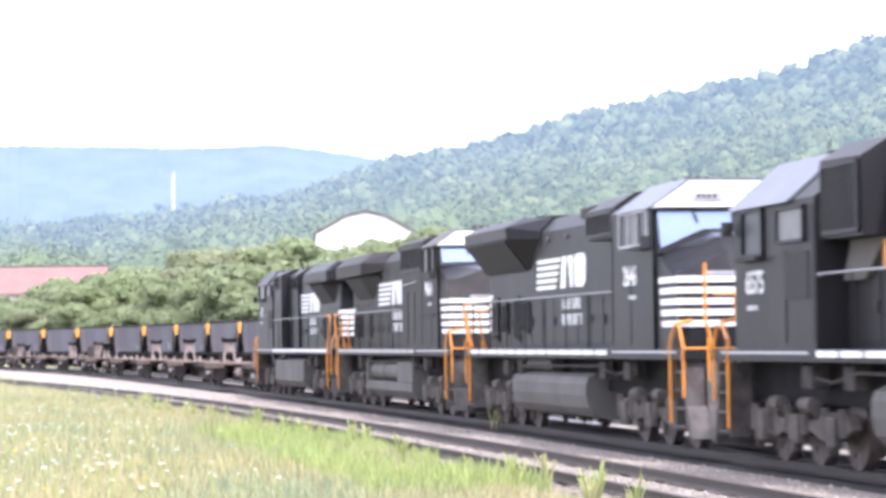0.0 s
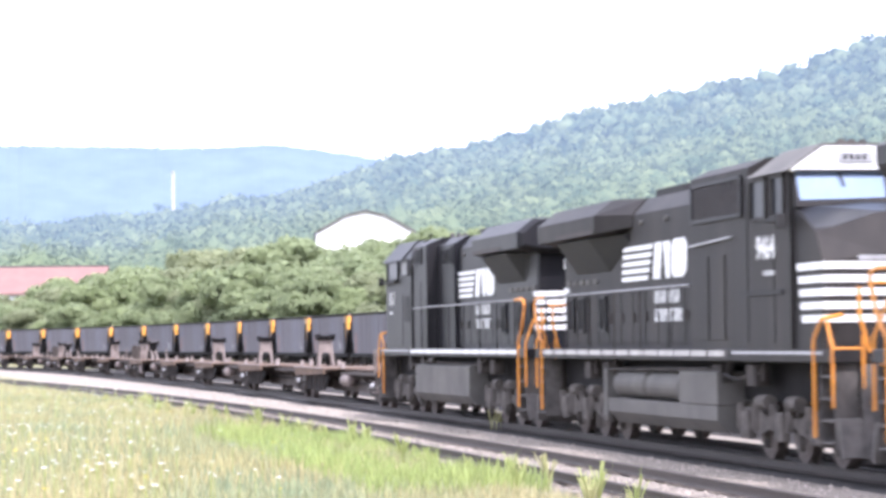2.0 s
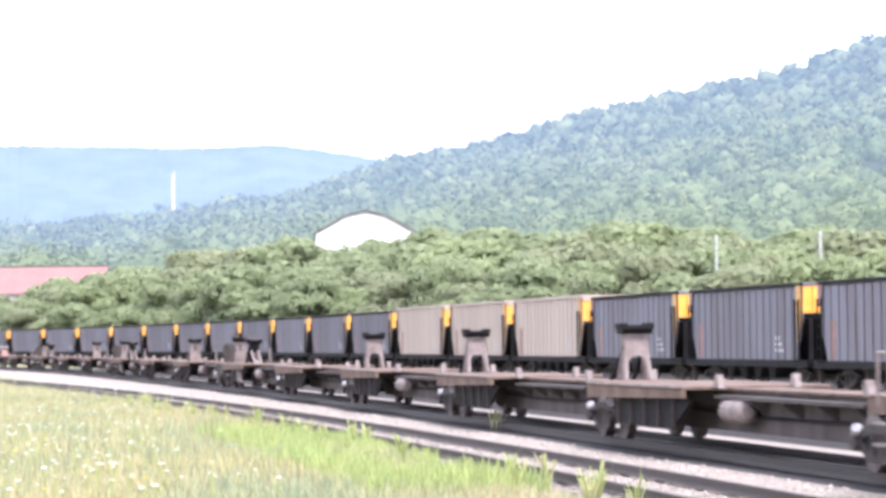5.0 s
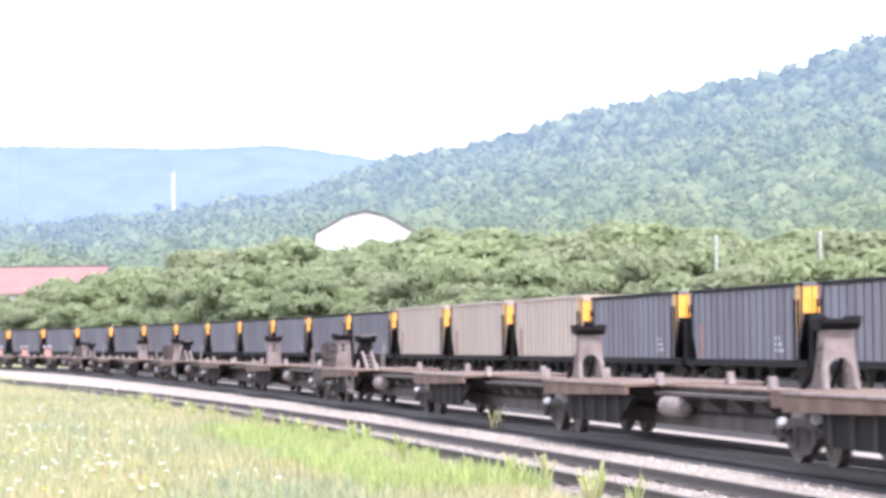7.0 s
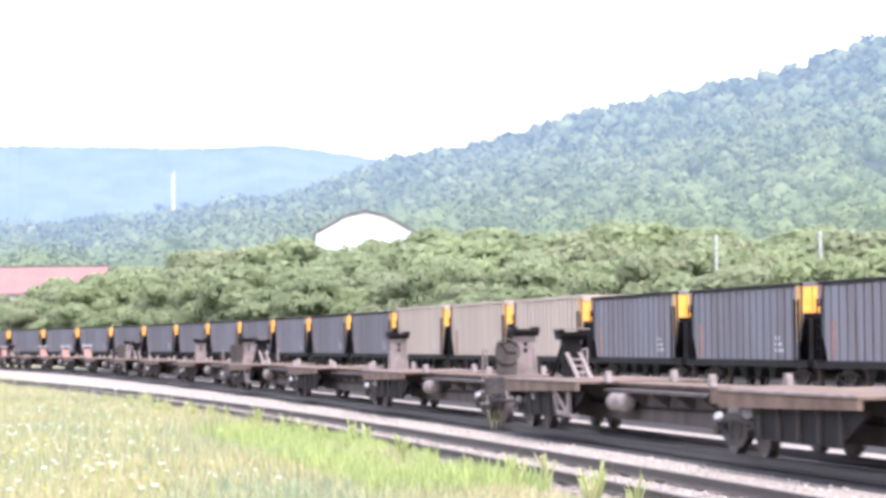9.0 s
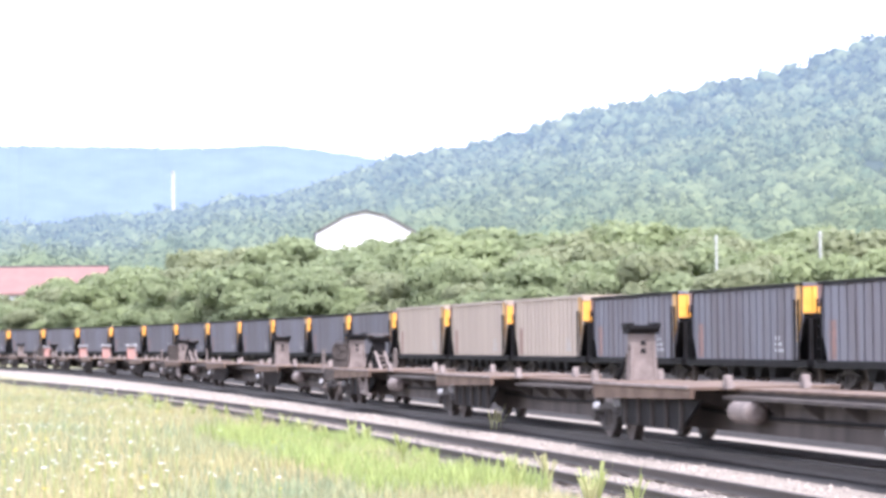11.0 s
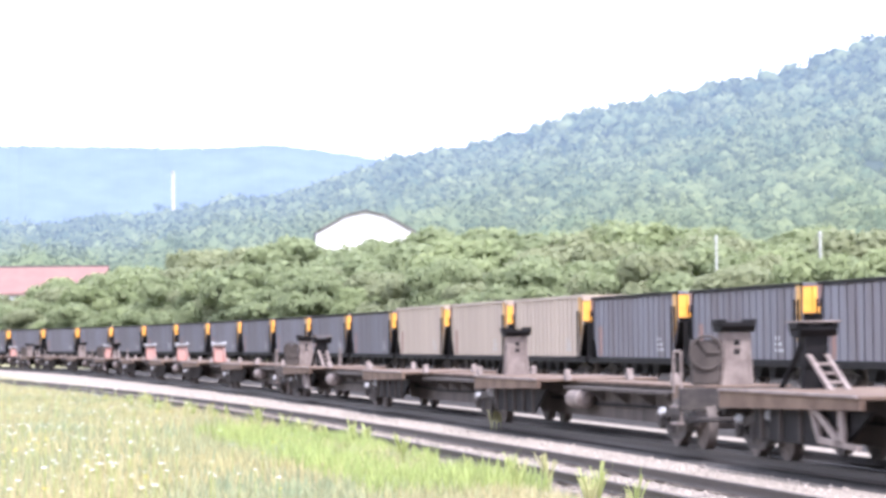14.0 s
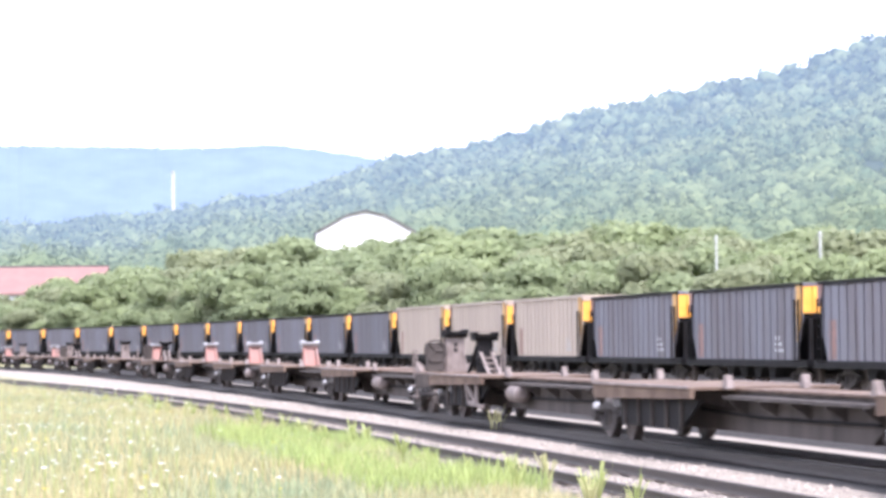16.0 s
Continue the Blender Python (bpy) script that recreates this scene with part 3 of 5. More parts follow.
        part("hand_brake", bm, M_SPINE, e, "hand-brake wheel on its housing")
    if end_rear:
        for sy in (-1, 1):
            bm = BM()
            y0, y1 = sorted((sy * 1.21, sy * 1.27))
            x0 = -h + 4.7
            for pts in ([(0, .95), (.25, .95), (1.6, .42), (1.4, .36)], [(1.4, .9), (1.6, .9), (1.65, .4), (1.45, .38)], [(0, .95), (.15, .95), (.5, .45), (.35, .45)], [(.4, .5), (.4, .4), (2.3, .34), (2.3, .42)]):
                prism(bm, [(x0 + a, z) for a, z in pts], y0, y1)
            part("brake_rigging", bm, M_HITCH, e, "pale pinkish brake rigging below the deck")
        hitch(e, -h + 1.0, "tilt")
        truck(e, -h + 1.2, 1.78, .44, flash=True)
        bm = BM()
        box(bm, -h - .75, -h + .1, -.16, .16, .68, .94, .03)
        box(bm, -h + .02, -h + .15, -1.3, 1.3, .7, 1.1, .02)
        part("coupler", bm, M_GEAR, e)
    return e


# units: start of the unit (its leading coupler), bogie spacing, hitches by platform as (kind, offset)
def unit(trucks, hitches):
    """trucks: places of the bogies from the front; one platform between each two."""
    n = len(trucks) - 1
    for k in range(n):
        a, b = trucks[k], trucks[k + 1]
        if k == 0:
            a -= 1.2
        if k == n - 1:
            b += 1.2
        kind, off = hitches[k]
        key = (round(b - a, 2), kind, off, k == 0, k == n - 1)
        m = train_at((a + b) / 2, 0.0, (b - a) / 2 - .5)
        if key in PLATFORMS:
            e = copy_thing(PLATFORMS[key], m)
        else:
            e = PLATFORMS[key] = platform(b - a, kind, off, k == 0, k == n - 1, tank=k % 2 == 0)
            e.matrix_basis = m
        MOVING.append((e, (a + b) / 2, (b - a) / 2 - .5))


PLATFORMS = {}
U, N_ = ("up", -1.4), (None, 0)
A_ = ("arch", -1.4)
unit([22.6, 39.6, 57.0, 74.5, 91.4, 108.2], [N_, A_, A_, A_, N_])
unit([113.2, 131.2, 149.2, 166.9], [("up", -1.6), U, N_])
unit([172.0, 190.0, 208.0, 226.0], [("up", -1.0), U, N_])
unit([230.7, 247.9, 264.9, 281.9, 299.1, 316.2], [("up", -1.0), N_, ("red", 5), ("red", 5), ("red", 5)])
unit([321.2, 339.2, 357.2, 375.1], [("red", -1.0), U, N_])
unit([380.2, 397.4, 414.4, 431.4, 448.6, 465.7], [U, ("red", 5), U, ("red", 5), N_])
unit([470.8, 488.8, 506.8, 524.7], [U, U, N_])
unit([529.8, 547.0, 564.0, 581.0], [U, U, N_])



# ---- locomotives ----
def text_part(name, words, size, m, mat, parent, label=""):
    cu = bpy.data.curves.new(name, "FONT")
    cu.body, cu.size, cu.extrude, cu.align_x, cu.align_y = words, size, 0.004, "CENTER", "CENTER"
    cu.offset = size * 0.02
    cu.materials.append(mat)
    ob = new(name, cu)
    ob.parent = parent
    ob.matrix_basis = m
    return tagged(ob, label)


def side_text(x, y, z):
    """A pose on the side wall at y, to be read from outside."""
    return pose(x, y, z, 90, 0, 0 if y < 0 else 180)


def loco_truck(parent, x, r):
    bm = BM()
    for sy in (-1, 1):
        lo, hi = sorted((sy * .98, sy * 1.16))
        prism(bm, [(-2.55, .62), (-2.4, .84), (-1.3, .86), (-.95, .72), (.95, .72), (1.3, .86), (2.4, .84), (2.55, .62), (2.3, .5), (1.2, .42), (.6, .56), (-.6, .56), (-1.2, .42), (-2.3, .5)], lo, hi)
        for k in (-1, 0, 1):
            box(bm, k * 1.85 - .22, k * 1.85 + .22, *sorted((sy * 1.1, sy * 1.26)), .34, .8, .04)
            for dx in (-.42, .42):
                cyl(bm, (k * 1.85 + dx, sy * 1.16, .5), (k * 1.85 + dx, sy * 1.16, .92), .09, n=8)
            box(bm, k * 1.85 + .5, k * 1.85 + .62, *sorted((sy * 1.0, sy * 1.1)), .2, .8)
        cyl(bm, (-1.0, sy * 1.22, .95), (-.5, sy * 1.22, .95), .12, n=10)
        cyl(bm, (.6, sy * 1.22, .95), (1.1, sy * 1.22, .95), .12, n=10)
    box(bm, -.5, .5, -.98, .98, .6, .95)
    t = part("truck", bm, M_BOGIE, parent, "dusty grey three-axle bogie frame")
    t.location = (x, 0, 0)
    for k in (-1, 0, 1):
        wheelset(t, k * 1.85, r)
    return t


def end_rails(e, x, sx, front, tall_post=False):
    """Orange corner rails, steps and the pilot at one end."""
    def X(d):
        return x - sx * d
    for sy in (-1, 1):
        y = sy * 1.5
        bm = BM()
        if front:
            pipe(bm, [(X(.9), y, .5), (X(.9), y, 1.95), (X(.5), y, 2.24), (X(.45), sy * 1.2, 2.3)], .03)
        else:
            pipe(bm, [(X(.65), y, .5), (X(.65), y, 1.95), (X(.26), y, 2.26), (X(-.04), y, 2.76), (X(.05), y, 2.88), (X(.3), y, 2.91), (X(.95), y, 2.9)], .03)
        part("grab_rail", bm, M_ORANGE, e, "orange corner grab rail")
        bm = BM()
        if front:
            pipe(bm, [(X(.03), y, .95), (X(.03), y, 1.82), (X(.28), y, 2.2)], .026)
            pipe(bm, [(X(.03), y, 1.8), (X(.03), sy * 1.02, 1.8)], .026)
        else:
            pipe(bm, [(X(0), sy * 1.47, .95), (X(0), sy * 1.47, 1.95), (X(0), sy * 1.25, 2.5)], .026)
        part("grab_rail", bm, M_ORANGE, e, "orange corner grab rail")
        bm = BM()
        pipe(bm, [(X(0), sy * 1.05, 2.0), (X(0), sy * 1.05, 1.1), (X(0), sy * .86, .95), (X(0), sy * .78, 1.1), (X(0), sy * .78, 1.75)], .026)
        part("uncoupling_lever", bm, M_ORANGE, e, "orange bent lever and rail")
        bm = BM()
        pipe(bm, [(X(0), sy * .95, 1.75), (X(0), sy * 1.1, 2.3), (X(0), sy * 1.1, 3.3 if tall_post and sy < 0 else 2.7)], .03 if front else .024)
        part("end_handrail", bm, M_ORANGE, e)
        bm = BM()
        pipe(bm, [(X(0), sy * .35, 1.75), (X(0), sy * .35, 2.75), (X(0), sy * .95, 2.75)], .022)
        part("end_handrail", bm, M_ORANGE, e)
        bm = BM()
        pipe(bm, [(X(0), sy * .35, 2.3), (X(0), 0, 2.2)], .016)
        part("end_chain", bm, M_ORANGE, e)
        for k in range(4):
            bm = BM()
            box(bm, *sorted((X(.14), X(.78))), *sorted((sy * 1.15, sy * 1.46)), .42 + k * .32, .455 + k * .32)
            part("corner_step", bm, M_PILOT, e)
        for a in (.09, .79):
            bm = BM()
            prism(bm, [(X(a), .36), (X(a + .03), .36), (X(a + .03), 1.58), (X(a), 1.58)], *sorted((sy * 1.1, sy * 1.45)))
            part("step_plate", bm, M_PILOT, e)
    bm = BM()
    prism(bm, [(x, 1.58), (x + sx * .04, .95), (x + sx * .28, .22), (x + sx * .16, .2), (x - sx * .08, .9), (x - sx * .08, 1.58)], -1.08, 1.08)
    prism(bm, [(x + sx * .03, .8), (x + sx * .25, .24), (x + sx * .14, .22), (x - sx * .06, .8)], -1.45, 1.45)
    part("pilot_plow", bm, M_PILOT, e, "dusty grey pilot plow")
    bm = BM()
    box(bm, *sorted((x, x + sx * .62)), -.16, .16, .72, 1.02, .04)
    part("coupler", bm, M_GEAR, e)
    for y0 in (-.62, .5):
        bm = BM()
        pipe(bm, [(x + sx * .05, y0, 1.1), (x + sx * .3, y0 + .05, .66), (x + sx * .55, y0 * .7, .6)], .035)
        part("air_hose", bm, M_DARK, e)


def loft(bm, ring_a, xa, ring_b, xb):
    """A closed solid between two (y, z) rings of as many corners."""
    a = [bm.verts.new((xa, y, z)) for y, z in ring_a]
    b = [bm.verts.new((xb, y, z)) for y, z in ring_b]
    bm.faces.new(a)
    bm.faces.new(b[::-1])
    for i in range(len(a)):
        j = (i + 1) % len(a)
        bm.faces.new((a[i], a[j], b[j], b[i]))


def both(half):
    """A (y, z) ring from its right half, mirrored to the left."""
    return [(-y, z) for y, z in half] + [(y, z) for y, z in half[::-1]]


def hull(bm, stations):
    """One skin through (x, ring) stations, closed at both ends."""
    rings = [[bm.verts.new((x, y, z)) for y, z in ring] for x, ring in stations]
    n = len(rings[0])
    for a, b in zip(rings, rings[1:]):
        for i in range(n):
            j = (i + 1) % n
            bm.faces.new((a[i], a[j], b[j], b[i]))
    bm.faces.new(rings[0])
    bm.faces.new(rings[-1][::-1])


def slats(e, name, x0, x1, y, z0, z1, n, mat, label=""):
    """A recessed dark field with upright bars and a rim, on the flank at y."""
    sy = 1 if y > 0 else -1
    bm = BM()
    box(bm, x0, x1, *sorted((y, y + sy * .012)), z0, z1)
    g = part(name, bm, mat, e, label)
    bm = BM()
    for k in range(n):
        x = x0 + (k + .5) * (x1 - x0) / n
        box(bm, x - .025, x + .025, *sorted((y + sy * .012, y + sy * .035)), z0 + .03, z1 - .03)
    for a, b, c, d in ((x0, x1, z1 - .04, z1 + .02), (x0, x1, z0 - .02, z0 + .04), (x0 - .03, x0 + .03, z0, z1), (x1 - .03, x1 + .03, z0, z1)):
        box(bm, a, b, *sorted((y + sy * .012, y + sy * .045)), c, d)
    part("slats", bm, M_BLACK, g)


def loco(model, number):
    """A six-axle road locomotive, cab at +x. model: "wide" (winged radiators, broad nose), "tall" (winged radiators, plain cab), "smooth" (flared radiators, broad nose) or "narrow" (flared radiators, plain cab)."""
    winged = model in ("wide", "tall")
    broad = model in ("wide", "smooth")
    e = empty("locomotive", Matrix.Identity(4), {"wide": "dusty black diesel locomotive with white nose stripes and winged radiators", "tall": "black diesel locomotive with plain cab and winged radiators", "smooth": "black diesel locomotive with flared radiators and white nose stripes", "narrow": "black diesel locomotive with a plain grey-black cab"}[model], "locomotive", "locomotives of the passing train")
    F, Z = 10.35, 1.8
    paint = M_DUSTBLACK if model == "wide" else M_BLACK
    bm = BM()
    box(bm, -F, F, -1.5, 1.5, 1.6, Z, .02)
    part("underframe", bm, paint, e)
    bm = BM()
    box(bm, -F + .6, F - .6, -.95, .95, .95, 1.598)
    part("centre_frame", bm, M_UNDER, e)
    # long hood, its roof edges chamfered
    hw, ht = 1.0, 4.7
    x_cab = {"wide": 6.0, "tall": 4.4, "smooth": 5.15, "narrow": 4.65}[model]
    xc1 = {"wide": 8.36, "tall": 8.8, "smooth": 8.3, "narrow": 8.95}[model]
    xn = 9.75
    for sy in (-1, 1):
        for k in range(14):
            x = -F + .85 + k * 1.1
            if x + 1 > (5.2 if model == "tall" else 5.0):
                continue
            bm = BM()
            box(bm, x, x + .97, *sorted((sy * 1.5, sy * 1.512)), 1.68, 1.775)
            part("sill_dash", bm, M_SILL if model == "wide" else M_WHITE, e, "white reflective sill dash")
        bm = BM()
        box(bm, 5.1, F - .5, *sorted((sy * 1.5, sy * 1.51)), 1.72, 1.765)
        part("sill_line", bm, M_RAILWHITE, e, "thin pale sill line")
    bx = -F + .75
    bm = BM()
    hull(bm, [(bx, both([(hw - .04, Z), (hw - .04, 4.3), (.66, 4.62)])), (bx + .12, both([(hw, Z), (hw, 4.38), (.7, ht)])), (x_cab + .3, both([(hw, Z), (hw, 4.38), (.7, ht)]))])
    part("long_hood", bm, paint, e)
    aux = {"wide": 2.5, "tall": 2.35, "smooth": 4.9, "narrow": 4.4}[model]
    for sy in (-1, 1):
        n = 12
        step = (aux + 9.1) / n
        for k in range(n):
            x = -9.2 + k * step
            bm = BM()
            box(bm, x, x + step - .06, *sorted((sy * hw, sy * (hw + .022))), 1.9, 2.96, .006)
            d = part("hood_door", bm, paint, e)
            bm = BM()
            box(bm, x + .1, x + .16, *sorted((sy * (hw + .022), sy * (hw + .06))), 2.3, 2.5)
            part("latch", bm, M_GEAR, d)
            if k in (0, 1, 3):
                slats(e, "door_louvre", x + .2, x + step - .25, sy * (hw + .022), 2.15, 2.85, 4, M_DARK)
        for k in range(5):
            bm = BM()
            x = -6.5 + k * 1.9
            cyl(bm, (x, sy * hw, 4.2), (x, sy * (hw + .05), 4.2), .05, n=8)
            part("lifting_eye", bm, M_TANK, e)
    if winged:
        tip = both([(.98, 3.95), (1.52, 4.06), (1.53, 4.42), (1.12, 4.74)])
        bm = BM()
        hull(bm, [(-F + .35, both([(.9, 4.05), (1.4, 4.12), (1.41, 4.38), (1.05, 4.68)])), (-F + .55, tip), (-4.5, tip), (-3.4, both([(.97, 4.1), (1.02, 4.16), (1.02, 4.39), (.72, 4.71)]))])
        part("radiator_wing", bm, paint, e)
        bm = BM()
        hull(bm, [(-8.75, both([(.9, 3.5), (.98, 3.6), (1.02, 3.98)])), (-8.2, both([(.9, 3.3), (1.03, 3.36), (1.46, 3.99)])), (-5.3, both([(.9, 3.3), (1.03, 3.36), (1.46, 3.99)])), (-3.7, both([(.9, 3.75), (1.0, 3.86), (1.12, 4.02)]))])
        part("radiator_intake", bm, M_DARK, e, "black radiator intake under the wing")
        for sy in (-1, 1):
            bm = BM()
            box(bm, -8.0, -4.6, *sorted((sy * 1.52, sy * 1.535)), 4.06, 4.15)
            part("wing_rim", bm, M_GRILLE, e, "brownish lower rim of the wing")
            for k in range(5):
                bm = BM()
                x = -9.3 + k * .62
                box(bm, x, x + .4, *sorted((sy * hw, sy * (hw + .03))), 3.12, 3.22)
                part("hinge_plate", bm, M_TANK, e)
        bm = BM()
        box(bm, -3.1, -.9, -.62, .62, 4.66, 4.86, .03)
        part("exhaust_hatch", bm, M_DARK, e)
        for x0 in (-8.9, -6.7):
            bm = BM()
            cyl(bm, (x0 + .7, 0, 4.73), (x0 + .7, 0, 4.8), .72, n=20)
            part("roof_fan", bm, M_DARK, e)
        # auxiliary cab behind the driver's cab
        z_aux = 4.7 if model == "wide" else 4.56
        shell = both([(1.45, Z), (1.45, z_aux), (1.12, 4.86) if model == "wide" else (.95, 4.79)])
        bm = BM()
        hull(bm, [(aux, shell), (x_cab, shell)])
        part("auxiliary_cab", bm, paint, e)
        for sy in (-1, 1):
            if model == "wide":
                slats(e, "intake_grille", aux + .15, x_cab - .35, sy * 1.45, 3.95, 4.58, 14, M_GRILLE, "brown-black intake grille")
                bm = BM()
                pipe(bm, [(aux + .1, sy * 1.5, 3.55), (5.0, sy * 1.5, 3.62), (5.0, sy * 1.45, 3.62)], .02)
                part("grab_rail", bm, M_RAILWHITE, e, "pale grab rail")
                for x0 in (2.75, 3.75):
                    bm = BM()
                    box(bm, x0, x0 + .85, *sorted((sy * 1.45, sy * 1.47)), 1.95, 3.35, .006)
                    part("cabinet_door", bm, paint, e)
                bm = BM()
                box(bm, 5.7, 8.0, *sorted((sy * 1.5, sy * 1.53)), 2.64, 2.72)
                part("cab_ledge", bm, M_DARK, e)
            else:
                for x0 in (3.05, 3.75):
                    slats(e, "intake_louvre", x0, x0 + .5, sy * 1.45, 4.08, 4.5, 2, M_DARK)
                bm = BM()
                box(bm, 3.2, 4.3, *sorted((sy * 1.45, sy * 1.465)), 1.9, 3.6, .005)
                part("cabinet_door", bm, paint, e)
        if model == "tall":
            bm = BM()
            hull(bm, [(.0, both([(1.12, Z), (1.14, 4.52), (.75, 4.73)])), (aux + .05, both([(1.12, Z), (1.14, 4.52), (.75, 4.78)]))])
            part("filter_housing", bm, paint, e)
            for sy in (-1, 1):
                slats(e, "intake_grille", .15, 1.6, sy * 1.13, 3.98, 4.44, 7, M_DARK)
    else:
        tip = both([(1.0, 3.58), (1.56, 4.3), (1.57, 4.56), (1.15, 4.77)])
        bm = BM()
        hull(bm, [(-F + .5, tip), (-4.7, tip), (-3.5, both([(.99, 3.86), (1.03, 4.25), (1.03, 4.42), (.72, 4.74)]))])
        part("radiator_flare", bm, paint, e)
        for sy in (-1, 1):
            bm = BM()
            prism(bm, [(sy * 1.03, 3.6), (sy * 1.55, 4.27), (sy * 1.57, 4.25), (sy * 1.05, 3.57)], -F + .8, -4.9, axis="x")
            part("radiator_grille", bm, M_DARK, e, "dark radiator intake under the flare")
            for x0 in (-8.9, -6.4):
                slats(e, "side_louvre", x0, x0 + .6, sy * (hw + .022), 1.98, 3.0, 5, M_DARK)
        for k in range(3):
            bm = BM()
            cyl(bm, (-8.9 + k * 1.75, 0, 4.76), (-8.9 + k * 1.75, 0, 4.84), .7, n=20)
            part("roof_fan", bm, M_DARK, e)
        bm = BM()
        hull(bm, [(-.15, both([(.85, 4.5), (.88, 4.74), (.6, 4.84)])), (x_cab, both([(.85, 4.5), (.9, 4.78), (.6, 4.9)]))])
        part("roof_hatch", bm, paint, e)
        x0 = 2.75
        low = 3.95 if model == "smooth" else 3.4
        bm = BM()
        hull(bm, [(x0, both([(1.0, low), (1.41, low), (1.42, 4.52), (1.0, 4.78)])), (x_cab, both([(1.0, low), (1.41, low), (1.42, 4.55), (1.0, 4.82)]))])
        part("brake_housing", bm, paint, e)
        for sy in (-1, 1):
            slats(e, "intake_grille", x0 + .12, x_cab - .15, sy * 1.42, low + .07, 4.46, 12, M_GRILLE, "brown-black intake grille")
            if model == "narrow":
                bm = BM()
                prism(bm, [(4.64, 2.8), (3.6, 2.8), (2.75, 3.38), (3.2, 3.38), (3.83, 3.38), (4.2, 3.38)], *sorted((sy * 1.0, sy * 1.1)))
                part("blower_duct", bm, M_TANK, e, "dusty grey blower duct")
                bm = BM()
                box(bm, 2.0, 2.9, *sorted((sy * 1.03, sy * 1.07)), 2.95, 3.35, .02)
                part("warning_plate", bm, M_ORANGE, e, "orange warning plate")
    # cab
    w = 1.5
    eave, peak, yp = {"wide": (4.52, 4.86, 1.0), "tall": (4.3, 4.78, 1.1), "smooth": (4.38, 4.84, .82), "narrow": (4.05, 4.74, .7)}[model]
    bm = BM()
    prism(bm, both([(w, Z), (w, eave), (yp, peak)]), x_cab, xc1, axis="x")
    part("cab", bm, paint, e)
    # Paler roof tones on some models paint in the sky's reflection.
    bm = BM()
    t = .05
    prism(bm, [(-w - .09, eave - .03), (-yp, peak + t), (yp, peak + t), (w + .09, eave - .03), (w, eave + .004), (yp, peak + .004), (-yp, peak + .004), (-w, eave + .004)], x_cab + (.45 if broad else 1.2), xc1 + .14, axis="x")
    part("cab_roof", bm, {"wide": M_TANK, "tall": paint, "smooth": M_ROOFSHEEN, "narrow": M_ROOFSHEEN}[model], e, "cab roof, paler on some models for painted sky reflection")
    wins = {"wide": ((6.4, 7.15, 3.86, 4.42), (7.55, 8.1, 3.86, 4.42)), "tall": ((4.88, 6.1, 3.86, 4.2), (6.62, 8.4, 3.78, 4.24)), "smooth": ((5.97, 6.6, 3.73, 4.3), (6.66, 7.3, 3.73, 4.3), (7.36, 8.0, 3.73, 4.3)), "narrow": ((5.2, 6.5, 3.45, 3.9), (7.35, 8.4, 3.3, 3.95))}[model]
    for sy in (-1, 1):
        for i, (xa, xb, z0, z1) in enumerate(wins):
            bm = BM()
            box(bm, xa, xb, *sorted((sy * w, sy * (w + .012))), z0, z1)
            win = part("cab_window", bm, M_SHADE if (model, i) in (("tall", 0), ("narrow", 0), ("smooth", 1)) else M_GLASS, e, "side window")
            bm = BM()
            for (a, b, c, d2) in ((xa - .07, xb + .07, z1, z1 + .05), (xa - .07, xb + .07, z0 - .05, z0), (xa - .07, xa, z0 - .05, z1 + .05), (xb, xb + .07, z0 - .05, z1 + .05)):
                box(bm, a, b, *sorted((sy * (w + .002), sy * (w + .05))), c, d2)
            part("window_frame", bm, M_RAILWHITE if model == "smooth" else paint, win)
        bm = BM()
        box(bm, wins[-1][0] - .1, wins[-1][1] + .05, *sorted((sy * (w + .01), sy * (w + .16))), wins[-1][2] - .12, wins[-1][2] - .05, .01)
        part("armrest", bm, M_DARK, e)
        bm = BM()
        box(bm, x_cab + .06, x_cab + .1, *sorted((sy * w, sy * (w + .012))), 1.9, eave - .1)
        box(bm, x_cab + 1.5, x_cab + 1.53, *sorted((sy * w, sy * (w + .012))), 1.9, 3.3)
        part("door_seam", bm, M_DARK, e)
        if model in ("tall", "narrow"):
            bm = BM()
            box(bm, 4.75 if model == "tall" else 5.0, 5.6 if model == "tall" else 6.2, *sorted((sy * w, sy * (w + .014))), 2.54, 3.26)
            part("side_hatch", bm, M_DARK, e)
        bm = BM()
        box(bm, xc1 - .05, xc1 + .02, *sorted((sy * (w + .05), sy * (w + .22))), 3.62, 3.85, .01)
        part("mirror", bm, M_DARK, e)
    # nose, crowned along its middle
    nw = w - .06 if broad else .95
    rows = {"wide": ((xc1, 3.98, 4.06), (9.45, 3.52, 3.82), (xn, 3.08, 3.2)), "smooth": ((xc1, 3.56, 3.96), (8.92, 3.3, 3.8), (9.5, 3.12, 3.5), (xn, 3.02, 3.14))}.get(model, ((xc1, 3.1, 3.3), (xn - .1, 3.0, 3.15), (xn, 2.9, 3.0)))
    bm = BM()
    hull(bm, [(x, both([(nw, Z), (nw, zs), (.45, zt)])) for x, zs, zt in rows])
    part("nose", bm, paint, e)
    bm = BM()
    (xa, sa, ta), (xb, sb, tb) = rows[:2]
    hull(bm, [(x, [(-nw + .02, zs + .01), (-.45, zt + .006), (.45, zt + .006), (nw - .02, zs + .01), (.45, zt - .01), (-.45, zt - .01)]) for x, zs, zt in ((xa, sa, ta), (xb - .02, sb + .004, tb + .004))])
    part("nose_top", bm, M_GLOSS, e, "glossy sloping nose top")
    zb_side, zb_mid = rows[0][1] + .06, rows[0][2] + .02
    lean = .22
